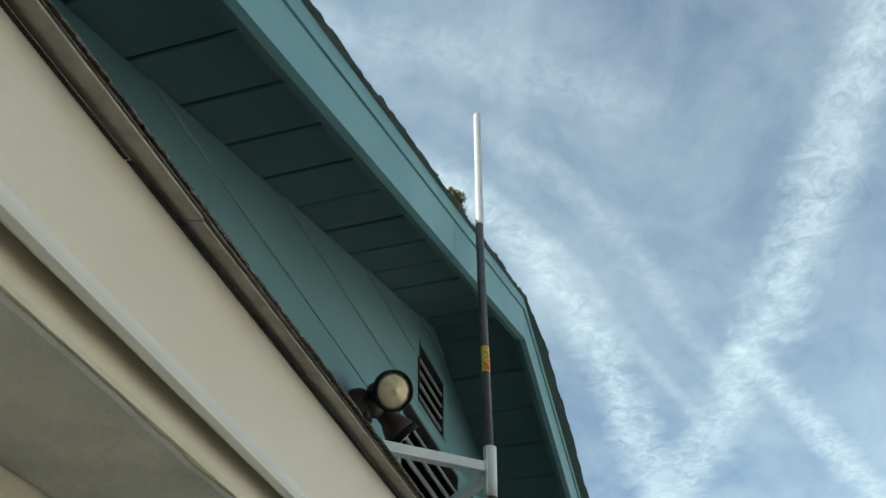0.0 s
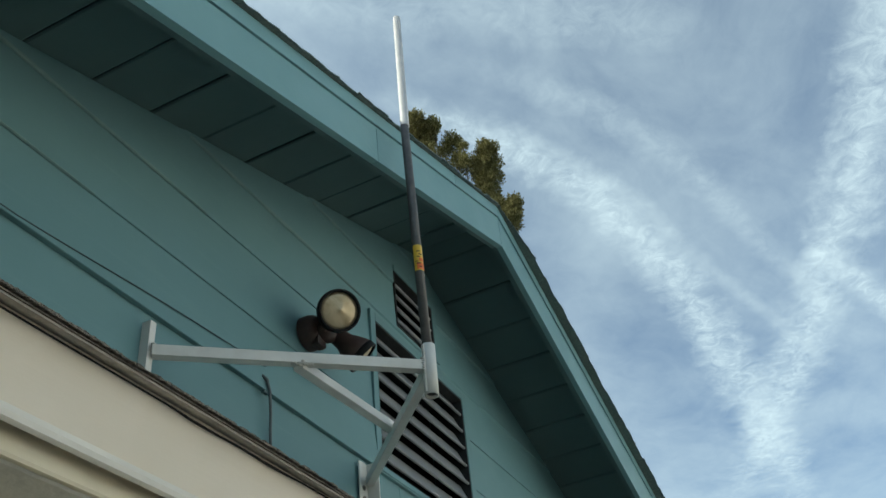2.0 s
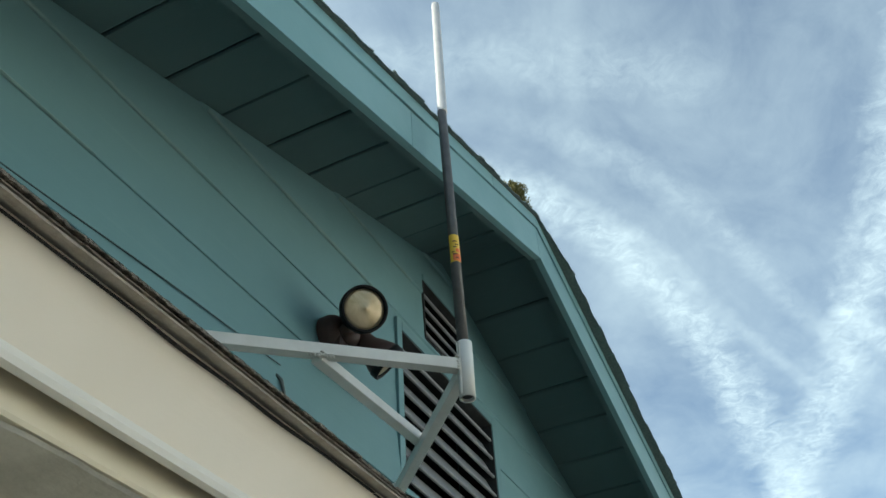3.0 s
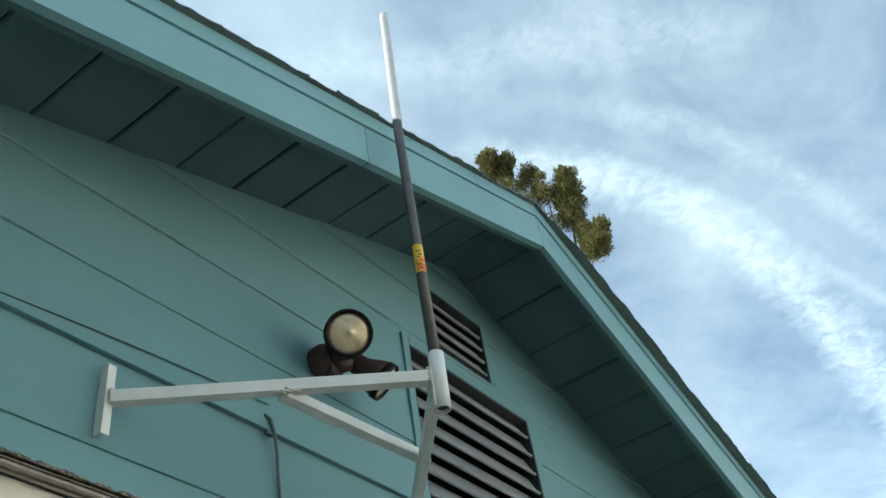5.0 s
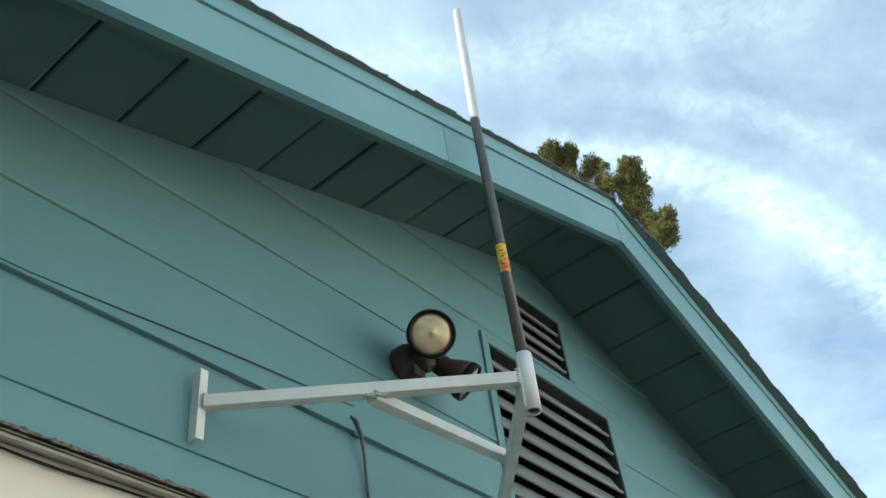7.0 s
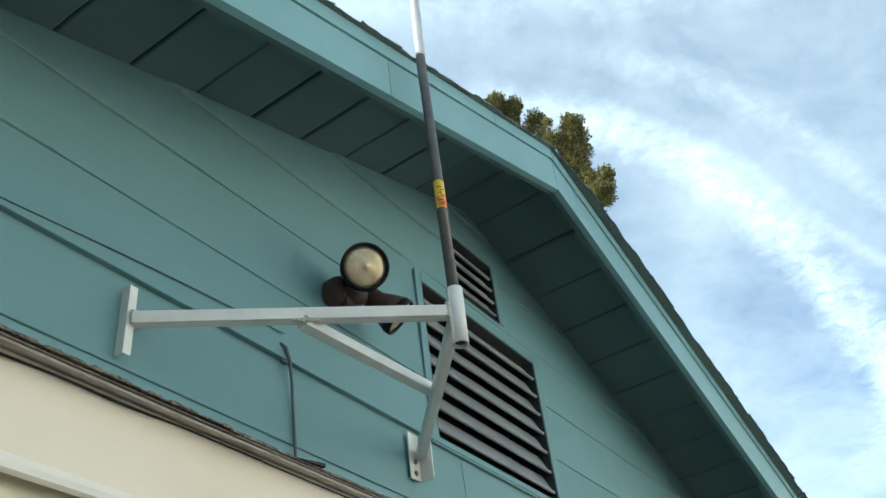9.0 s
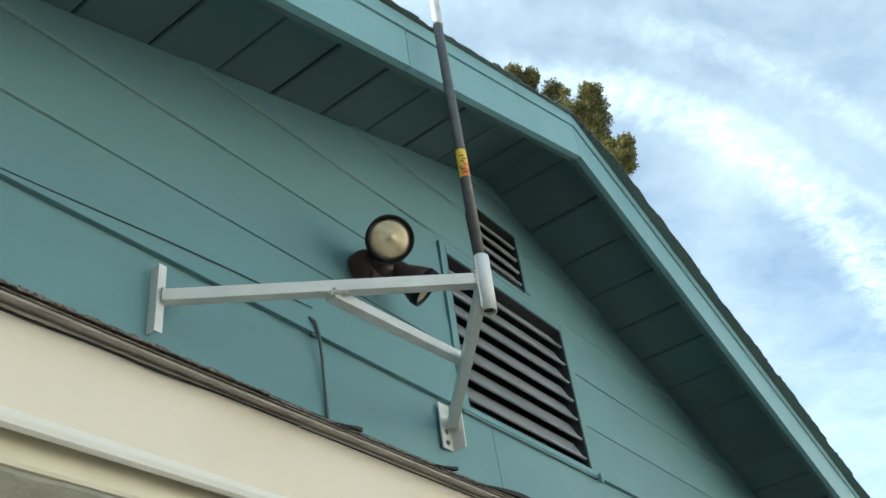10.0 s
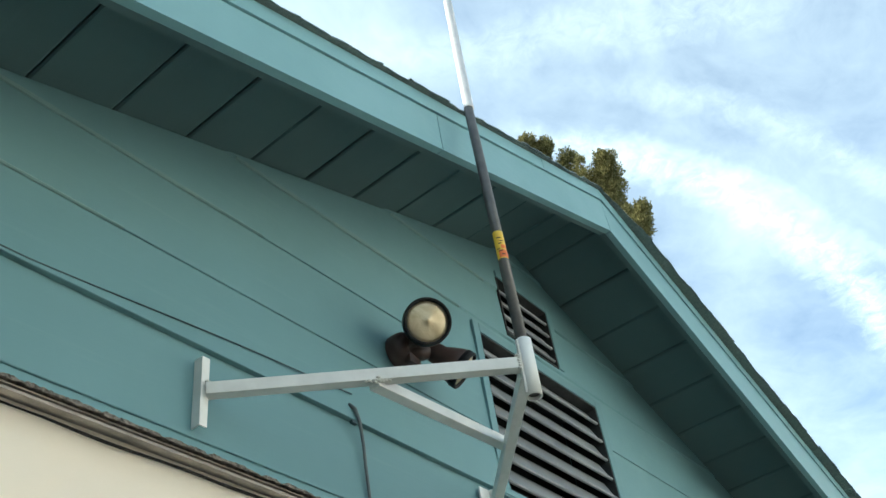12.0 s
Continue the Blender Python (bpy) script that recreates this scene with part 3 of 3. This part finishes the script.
def build_low_wall():
    bm = bmesh.new()
    box(bm, (EAVE_X0, -0.5758, 1.9932), (EAVE_X1, -0.3305, 2.06))
    # a smear of plaster laps the cream strip with a ragged edge
    lip = []
    for k in range(601):
        x = -4.5 + k * 0.01
        y = -0.5845 + 0.0035 * noise.noise((x * 9, 0, 3)) + 0.0022 * noise.noise((x * 37, 2, 3))
        lip.append([bm.verts.new(v) for v in ((x, y, 1.9929), (x, y + 0.003, 1.9914), (x, -0.472, 1.9912), (x, -0.472, 1.9929))])
    for a, b in zip(lip, lip[1:]):
        for k in range(4):
            m = (k + 1) % 4
            bm.faces.new((a[k], b[k], b[m], a[m]))
    soffit = mesh_object("soffit_low", bm, STUCCO)
    tagged(soffit, "grey weathered stucco underside of the low eave", "soffit", kind="structure")
    bm = bmesh.new()
    box(bm, (EAVE_X0, -0.47, 0.0), (EAVE_X1, -0.33, 1.9930))
    wall = mesh_object("wall_low", bm, STUCCO_CREAM)
    tagged(wall, "cream stucco wall under the low eave", "wall", kind="structure")
    bm = bmesh.new()
    box(bm, (-400, -400, -0.3), (400, 400, 0.0))
    tagged(mesh_object("ground", bm, GROUND), "pale concrete ground around the house", "ground", kind="structure")
    # the rest of the house's shell
    for name, lo, hi in (("wall_west", (-WALL_HALF, 0.125, 0), (-WALL_HALF + 0.12, 5.9, 2.35)), ("wall_east", (WALL_HALF - 0.12, 0.125, 0), (WALL_HALF, 5.9, 2.35)), ("wall_north", (-WALL_HALF, 5.9, 0), (WALL_HALF, 5.99, 2.35))):
        bm = bmesh.new()
        box(bm, lo, hi)
        tagged(mesh_object(name, bm, TEAL), "plain teal painted side of the house", "wall", kind="structure")


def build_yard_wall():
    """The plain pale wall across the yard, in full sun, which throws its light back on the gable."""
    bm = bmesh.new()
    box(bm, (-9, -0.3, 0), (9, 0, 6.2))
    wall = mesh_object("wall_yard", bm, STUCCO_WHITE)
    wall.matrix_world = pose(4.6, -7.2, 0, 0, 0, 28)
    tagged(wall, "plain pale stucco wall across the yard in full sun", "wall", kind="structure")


# ---------------------------------------------------------------- the mast and its bracket
HUB = Vector((-0.866, -0.421, 2.660))


def build_bracket():
    br = thing("mast_bracket", "white painted welded steel wall bracket for a mast", "bracket")
    # wall feet of angle iron
    foot = bmesh.new()
    box(foot, (-1.283, -0.0315, 2.571), (-1.280, -0.0105, 2.707), 0.0007)
    box(foot, (-1.280, -0.0315, 2.571), (-1.2665, -0.0285, 2.707), 0.0007)
    part("foot", foot, WHITE_STEEL, br, "vertical angle-iron foot on the siding")
    foot = bmesh.new()
    box(foot, (-0.466, -0.0175, 2.606), (-0.428, -0.0135, 2.722), 0.0008)
    box(foot, (-0.428, -0.052, 2.606), (-0.424, -0.0135, 2.722), 0.0008)
    right = part("foot", foot, WHITE_STEEL, br, "vertical angle-iron foot with two bolts")
    for z in (2.622, 2.650):
        bm = bmesh.new()
        lathe(bm, (-0.448, -0.0172, z), (0, -1, 0), [(0, 0.0075), (0.0015, 0.0075), (0.0015, 0.005), (0.005, 0.0048), (0.0055, 0)], 6)
        part("bolt", bm, BOLT, right)
    a = Vector((-1.272, -0.0318, 2.639))
    b = Vector((-0.437, -0.030, 2.668))
    for p, q in ((a, HUB + Vector((-0.008, 0.008, 0.008))), (b, HUB + Vector((0.008, 0.009, -0.002)))):
        bm = bmesh.new()
        beam(bm, p, q, 0.0215, 0.0235, 0.002)
        part("arm", bm, WHITE_STEEL, br)
    c, d = a.lerp(HUB, 0.50), b.lerp(HUB, 0.47)
    c.z, d.z = 2.6435, 2.679
    bm = bmesh.new()
    beam(bm, c + (d - c).normalized() * 0.004, d + (d - c).normalized() * 0.015, 0.0225, 0.0205, 0.002)
    part("brace", bm, WHITE_STEEL, br)
    # weld beads at the joints
    rnd = random.Random(3)
    for centre, along, count in ((c + Vector((0.004, -0.0125, -0.003)), (HUB - a).normalized(), 9), (c + Vector((0.022, -0.0125, 0.005)), (d - c).normalized(), 8), (d + Vector((0.006, -0.010, 0.006)), (HUB - b).normalized(), 7), (d + Vector((0.004, 0.004, -0.010)), (HUB - b).normalized(), 6), (HUB + Vector((-0.016, 0.004, 0.012)), UP, 6), (a + Vector((0.0, -0.004, 0.010)), UP, 4)):
        bm = bmesh.new()
        for k in range(count):
            r = bmesh.ops.create_icosphere(bm, subdivisions=1, radius=rnd.uniform(0.0032, 0.0055))
            at = centre + along * (k - count / 2) * 0.005 + Vector([rnd.uniform(-0.0012, 0.0012) for _ in range(3)])
            bmesh.ops.transform(bm, matrix=Matrix.Translation(at) @ Matrix.Diagonal((1.3, 1.0, 0.6, 1)), verts=r["verts"])
        part("weld", bm, WELD, br, "lumpy painted weld bead", True)
    # the socket that holds the mast, slit along one side
    lo, hi = Vector((-0.864, -0.4225, 2.600)), Vector((-0.8617, -0.4235, 2.722))
    axis = (hi - lo).normalized()
    bm = bmesh.new()
    length = (hi - lo).length
    lathe(bm, lo, axis, [(0, 0.0122), (0, 0.0152), (length, 0.0152), (length, 0.0115), (0, 0.0122)], 28)
    part("socket", bm, WHITE_STEEL, br, "white steel tube socket open at its foot", True)
    bm = bmesh.new()
    beam(bm, lo + Vector((-0.0155, 0.004, 0.004)), hi + Vector((-0.0155, 0.004, -0.004)), 0.004, 0.006, 0.0012)
    part("seam", bm, WELD, br, "rough seam weld along the socket")
    return br


def build_mast():
    foot, joint, top = Vector((-0.8640, -0.4231, 2.606)), Vector((-0.8395, -0.4065, 3.423)), Vector((-0.8105, -0.399, 3.909))
    mast = thing("mast", "two-part tube mast, dark grey below and bare steel above", "mast")
    bm = bmesh.new()
    tube(bm, [foot, joint - (joint - foot).normalized() * 0.003, joint], [0.0110, 0.0110, 0.0104], 24)
    low = part("lower_tube", bm, POLE_GREY, mast, "dark grey lower tube", True)
    bm = bmesh.new()
    d = (top - joint).normalized()
    slip = Vector((0.0012, -0.0012, 0))
    tube(bm, [joint - d * 0.004 + slip, joint - d * 0.001 + slip, joint + d * 0.002 + slip, top - d * 0.005 + slip, top + slip], [0.0118, 0.0122, 0.0115, 0.0112, 0.0100], 24)
    part("upper_tube", bm, POLE_STEEL, mast, "bright galvanised upper tube", True)
    # the warning sticker wraps the side that faces the yard
    axis = (joint - foot).normalized()
    facing = Vector((-0.78, -0.60, 0)).normalized()
    facing = (facing - axis * facing.dot(axis)).normalized()
    side = axis.cross(facing)

    def patch(name, z0, z1, w0, w1, material, lift, parent, label=""):
        bm = bmesh.new()
        rows = []
        for z in (z0, z1):
            o = foot + axis * ((z - foot.z) / axis.z)
            rows.append([bm.verts.new(o + (0.0110 + lift) * (math.cos(a) * facing + math.sin(a) * side)) for a in [w0 + (w1 - w0) * k / 12 for k in range(13)]])
        for k in range(12):
            bm.faces.new((rows[0][k], rows[0][k + 1], rows[1][k + 1], rows[1][k]))
        return part(name, bm, material, parent, label, True)

    st = patch("sticker", 2.926, 3.002, -1.25, 1.25, YELLOW, 0.0004, low, "yellow warning sticker with black bars and an orange patch")
    patch("warning_patch", 2.928, 2.948, -0.6, 1.2, ORANGE, 0.0008, st)
    patch("warning_patch", 2.952, 2.962, 0.0, 1.1, ORANGE, 0.0008, st)
    for z, a, b in ((2.980, -0.5, 0.3), (2.971, -0.1, 0.6), (2.964, -0.4, 0.2), (2.950, -0.8, -0.3), (2.944, -0.6, 0.2), (2.934, -0.1, 0.5)):
        patch("ink_bar", z, z + 0.003, a, b, INK, 0.0011, st)


# ---------------------------------------------------------------- the flood light
def build_flood_light():
    fl = thing("flood_light", "dark bronze twin flood light with pearly lamps on teal siding", "lamp")
    bm = bmesh.new()
    lathe(bm, (-0.703, -0.0105, 2.985), (0, -1, 0), [(0, 0.047), (0.022, 0.047), (0.034, 0.043), (0.044, 0.033), (0.049, 0.018), (0.050, 0)], 32)
    part("base_plate", bm, BRONZE, fl, "round dark bronze cover plate", True)

    def head(face, axis, size, label):
        axis = Vector(axis).normalized()
        face = Vector(face)
        bm = bmesh.new()
        profile = [(-0.128, 0.0), (-0.126, 0.021), (-0.116, 0.027), (-0.070, 0.030), (-0.048, 0.041), (-0.022, 0.0515), (0.006, 0.0545), (0.0075, 0.0525), (0.002, 0.049), (-0.020, 0.0485), (-0.045, 0.036), (-0.06, 0.0)]
        lathe(bm, face, axis, [(u * size, v * size) for u, v in profile])
        h = part("housing", bm, BRONZE, fl, label, True)
        bm = bmesh.new()
        lathe(bm, face, axis, [(u * size, v * size) for u, v in ((-0.012, 0.0530), (-0.012, 0.0552), (0.007, 0.0552), (0.0095, 0.0535), (0.0095, 0.0492), (0.002, 0.0470), (-0.012, 0.0530))])
        part("rim", bm, RUBBER, h, "black rubber rim", True)
        bm = bmesh.new()
        lathe(bm, face, axis, [(u * size, v * size) for u, v in ((-0.004, 0.0500), (0.0015, 0.0470), (0.0045, 0.039), (0.0072, 0.027), (0.009, 0.017), (0.0108, 0.0095), (0.0135, 0.0045), (0.0145, 0.0))])
        part("lamp_glass", bm, LAMP_GLASS, h, "frosted pearly lamp face", True)
        return face - axis * 0.105 * size

    # one head points out over the yard, the other along the wall and away
    tail = head((-0.757, -0.142, 2.980), (-0.60, -0.68, -0.42), 1.0, "bullet housing with the pearly lamp facing the yard")
    tail2 = head((-0.611, -0.120, 2.927), (0.53, -0.53, -0.66), 0.86, "bullet housing turned down along the wall")
    for end in (tail, tail2):
        bm = bmesh.new()
        tube(bm, [(-0.710, -0.045, 2.975), tuple((end + Vector((-0.705, -0.055, 2.955))) / 2), tuple(end)], [0.020, 0.018, 0.020], 16)
        part("knuckle", bm, BRONZE, fl, "", True)
    bm = bmesh.new()
    box(bm, (-0.722, -0.058, 2.936), (-0.682, -0.034, 2.975), 0.007)
    part("junction_block", bm, BRONZE, fl)


# ---------------------------------------------------------------- cables on the wall
def build_cables():
    bm = bmesh.new()
    pts = []
    for k in range(41):
        x = -3.3 + k * (2.415 / 40)
        z = 2.802 - 0.053 * (x + 0.885) / -0.73 if x > -1.613 else 2.749 - 0.014 * (-1.613 - x)
        pts.append((x, -0.0165, z + 0.002 * math.sin(x * 9)))
    tube(bm, pts, 0.0015, 8)
    cable = mesh_object("cable", bm, CABLE, True)
    tagged(cable, "thin dark cable strung along the teal siding", "cable")
    bm = bmesh.new()
    pts = [(-0.892, -0.004, 2.770), (-0.892, -0.014, 2.772), (-0.883, -0.020, 2.764), (-0.873, -0.0215, 2.738), (-0.862, -0.0175, 2.690), (-0.856, -0.014, 2.640), (-0.850, -0.013, 2.570), (-0.846, -0.014, 2.45), (-0.842, -0.02, 2.262)]
    tube(bm, pts, [0.0045, 0.0045, 0.0042, 0.0036, 0.0034, 0.0034, 0.0034, 0.0034, 0.0034], 10)
    drop = mesh_object("cable", bm, CABLE_GREY, True)
    tagged(drop, "grey cable dropping from a hole in the siding", "cable")
    bm = bmesh.new()
    box(bm, (-0.894, -0.021, 2.728), (-0.878, -0.0125, 2.734), 0.001)
    clipob = mesh_object("cable_clip", bm, CABLE)
    tagged(clipob, "small dark cable clip nailed to the siding", "clip")
    # a pale clamp at the vent's lower corner, where the lap's edge strip begins
    bm = bmesh.new()
    box(bm, (0.318, -0.026, 2.722), (0.331, -0.0145, 2.750), 0.002)
    lathe(bm, (0.3245, -0.0255, 2.736), (0, -1, 0), [(0, 0.004), (0.0015, 0.004), (0.0025, 0.002), (0.0025, 0)], 10)
    tagged(mesh_object("corner_clip", bm, TEAL_TRIM), "small pale painted clip at the vent corner", "clip")


# ---------------------------------------------------------------- the tree behind the roof
def clump(verts, faces, centre, size, count, rnd, leaf):
    """Short upturned sprays filling an uneven ball of foliage."""
    cx, cy, cz = centre
    for _ in range(count):
        u, v, w = (rnd.gauss(0, 1) for _ in range(3))
        r = math.sqrt(u * u + v * v + w * w) or 1.0
        k = rnd.random() ** 0.45
        bumpy = 0.84 + 0.42 * noise.noise((u / r * 2.1 + cx, v / r * 2.1 + cy, w / r * 2.1 + cz)) + 0.30 * noise.noise((u / r * 5.3 + cy, v / r * 5.3 + cz, w / r * 5.3 + cx))
        p = Vector((cx + size[0] * k * bumpy * u / r, cy + size[1] * k * bumpy * v / r, cz + size[2] * k * bumpy * w / r))
        d = Vector((u / r, v / r, w / r * 0.6 + 0.75)) + Vector([rnd.uniform(-0.5, 0.5) for _ in range(3)])
        d.normalize()
        s = d.cross(Vector([rnd.uniform(-1, 1) for _ in range(3)])).normalized()
        ln, wd = leaf * rnd.uniform(0.6, 1.5), leaf * rnd.uniform(0.16, 0.34)
        n = len(verts)
        verts += [tuple(p - s * wd * 0.4), tuple(p + d * ln * 0.5 + s * wd), tuple(p + d * ln), tuple(p + d * ln * 0.5 - s * wd)]
        faces.append((n, n + 1, n + 2, n + 3))


def build_tree():
    rnd = random.Random(31)
    tree = thing("tree", "tall conifer with tufted olive-green crown beyond the roof", "tree", at=(15.0, 5.1, 0))
    far = 15.9

    def place(az, el, push=0.0):
        r = far + push
        return Vector((-2.2 + r * math.sin(radians(az)) - 15.0, -1.1 + r * math.cos(radians(az)) - 5.1, 1.7 + far * math.tan(radians(el))))

    trunk_top = Vector((0.1, 0.1, 13.8))
    bm = bmesh.new()
    tube(bm, [(0, 0, 0), (0.03, 0.02, 3), (-0.04, 0.05, 7), (0.05, 0.0, 10), (0.08, 0.06, 12.4), tuple(trunk_top)], [0.32, 0.26, 0.21, 0.15, 0.09, 0.04], 12)
    part("trunk", bm, BARK, tree, "", True)
    # az, el, half width, half depth, half height, sprays
    tufts = [(66.2, 45.45, 0.31, 0.31, 0.32, 1900), (67.7, 45.2, 0.26, 0.26, 0.29, 1100), (67.0, 44.8, 0.38, 0.34, 0.36, 2000), (65.9, 44.9, 0.22, 0.22, 0.26, 600),
             (69.3, 44.4, 0.30, 0.28, 0.34, 850), (70.2, 43.6, 0.13, 0.14, 0.18, 170), (69.6, 43.4, 0.24, 0.24, 0.26, 420), (68.5, 44.0, 0.2, 0.2, 0.24, 380),
             (71.8, 42.4, 0.43, 0.42, 0.66, 4200), (72.15, 43.3, 0.31, 0.30, 0.36, 1500), (70.2, 42.6, 0.26, 0.26, 0.30, 700), (71.6, 41.3, 0.34, 0.36, 0.46, 1600),
             (72.7, 39.4, 0.36, 0.34, 0.44, 2500), (73.65, 39.6, 0.20, 0.20, 0.28, 800), (73.2, 38.75, 0.26, 0.26, 0.34, 1300), (72.2, 40.6, 0.15, 0.18, 0.22, 420), (72.3, 39.9, 0.26, 0.26, 0.34, 1000), (72.8, 38.7, 0.30, 0.30, 0.40, 1700), (72.4, 38.9, 0.3, 0.3, 0.4, 900),
             (68.3, 42.4, 0.4, 0.4, 0.5, 900), (69.4, 40.8, 0.5, 0.5, 0.6, 1200), (67.0, 43.4, 0.4, 0.4, 0.5, 800)]
    verts, faces = [], []
    limbs = []
    for az, el, a, b, c, count in tufts:
        p = place(az, el, rnd.uniform(-0.2, 0.2))
        clump(verts, faces, p, (a, b, c), int(count * 2.6), rnd, 0.052)
        if az < 72.5:
            limbs.append(p)
    for k in range(16):
        h = rnd.uniform(6.5, 12.5)
        an = rnd.uniform(0, math.tau)
        rr = rnd.uniform(0.5, 1.7)
        p = Vector((rr * math.cos(an), rr * math.sin(an), h))
        clump(verts, faces, p, (0.6, 0.6, 0.55), 300, rnd, 0.13)
        limbs.append(p)
    me = bpy.data.meshes.new("crown")
    me.from_pydata(verts, [], faces)
    me.materials.append(LEAF)
    crown = new("crown", me)
    crown.parent = tree
    for p in limbs:
        bm = bmesh.new()
        root = Vector((0.04, 0.03, max(2.0, min(p.z - 0.45 * math.hypot(p.x, p.y) - 0.3, 13.5))))
        mid = root.lerp(p, 0.5) + Vector((0, 0, 0.05))
        tube(bm, [tuple(root), tuple(mid), (p.x, p.y, p.z)], [0.05, 0.028, 0.008], 7)
        part("limb", bm, BARK, tree, "", True)


def build_roof_litter():
    """A tuft of dry needles caught on the roof's edge."""
    rnd = random.Random(5)
    verts, faces = [], []
    for k in range(3):
        clump(verts, faces, (1.93 + 0.05 * k, -0.33 + 0.02 * k, 3.105 - 0.017 * k), (0.045, 0.03, 0.03), 60, rnd, 0.03)
    me = bpy.data.meshes.new("roof_litter")
    me.from_pydata(verts, [], faces)
    me.materials.append(TWIG)
    tagged(new("roof_litter", me), "tuft of dry needles caught on the roof edge", "litter", kind="stuff")


# ---------------------------------------------------------------- high cloud
CLOUD_H = 900.0


def build_clouds():
    bm = bmesh.new()
    v = [bm.verts.new(p) for p in ((-4200, -4200, CLOUD_H), (4200, -4200, CLOUD_H), (4200, 4200, CLOUD_H), (-4200, 4200, CLOUD_H))]
    bm.faces.new(v)
    sheet = mesh_object("backdrop_cloud", bm, CLOUD)
    tagged(sheet, "thin streaky veil of high cloud", "cloud", kind="structure")

    def ribbon(points, widths, z, material=None):
        pts = [Vector((x * CLOUD_H, y * CLOUD_H, z)) for x, y in points]
        bm = bmesh.new()
        uv = bm.loops.layers.uv.new("UVMap")
        fine = []
        for n in range(len(pts) - 1):
            p0, p1, p2, p3 = pts[max(n - 1, 0)], pts[n], pts[n + 1], pts[min(n + 2, len(pts) - 1)]
            for k in range(8):
                t = k / 8
                fine.append((0.5 * (2 * p1 + (p2 - p0) * t + (2 * p0 - 5 * p1 + 4 * p2 - p3) * t * t + (3 * p1 - p0 - 3 * p2 + p3) * t ** 3), widths[n] + (widths[n + 1] - widths[n]) * t))
        fine.append((pts[-1], widths[-1]))
        rows = []
        for n, (p, w) in enumerate(fine):
            d = (fine[min(n + 1, len(fine) - 1)][0] - fine[max(n - 1, 0)][0]).normalized()
            s = Vector((-d.y, d.x, 0)) * w * CLOUD_H / 2
            rows.append((bm.verts.new(p - s), bm.verts.new(p + s), n / (len(fine) - 1)))
        for a, b in zip(rows, rows[1:]):
            f = bm.faces.new((a[0], b[0], b[1], a[1]))
            for loop, co in zip(f.loops, ((a[2], 0), (b[2], 0), (b[2], 1), (a[2], 1))):
                loop[uv].uv = co
        ob = mesh_object("backdrop_trail", bm, material or TRAIL)
        tagged(ob, "broad white vapour trail spreading in the sky", "cloud", "vapour trails", "structure")

    ribbon([(0.80, 0.42), (1.03, 0.275), (1.25, 0.195), (1.60, 0.145), (2.2, 0.125), (3.2, 0.13)], [0.11, 0.145, 0.16, 0.17, 0.21, 0.25], CLOUD_H - 10)
    ribbon([(0.55, -0.39), (0.867, -0.315), (1.206, -0.234), (1.539, -0.149), (2.13, 0.06), (2.9, 0.34)], [0.18, 0.18, 0.20, 0.22, 0.26, 0.3], CLOUD_H - 20)
    ribbon([(1.52, -0.088), (1.60, -0.12), (1.75, -0.18), (2.272, -0.375), (3.0, -0.66)], [0.06, 0.10, 0.12, 0.15, 0.18], CLOUD_H - 30)
    ribbon([(0.92, 0.265), (1.204, 0.149), (1.467, 0.083), (1.773, -0.002), (2.05, -0.08)], [0.05, 0.06, 0.06, 0.06, 0.05], CLOUD_H - 40, TRAIL_FAINT)
    ribbon([(0.75, 0.28), (1.035, 0.097), (1.346, 0.005), (1.592, -0.062), (1.80, -0.12)], [0.08, 0.10, 0.09, 0.08, 0.07], CLOUD_H - 50, TRAIL_FAINT)
    ribbon([(0.45, 0.50), (0.632, 0.338), (0.70, 0.22), (0.78, 0.10), (0.9, -0.05)], [0.12, 0.16, 0.18, 0.18, 0.14], CLOUD_H - 60, TRAIL_FAINT)


# ---------------------------------------------------------------- build
build_clouds()
gable = build_gable_wall()
roof = build_roof()
build_attic()
eave = build_low_eave()
build_low_wall()
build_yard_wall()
build_vent("gable_vent", VENTS[0], 7, (-0.355, 0.330, 2.735, 3.268))
build_vent("gable_vent", VENTS[1], 4, (-0.170, 0.138, 3.303, 3.550))
build_bracket()
build_mast()
build_flood_light()
build_cables()
build_tree()
build_roof_litter()
build_caulk(gable)
build_siding(gable)
build_rake_shingles(roof)
build_eave_shingles(eave)
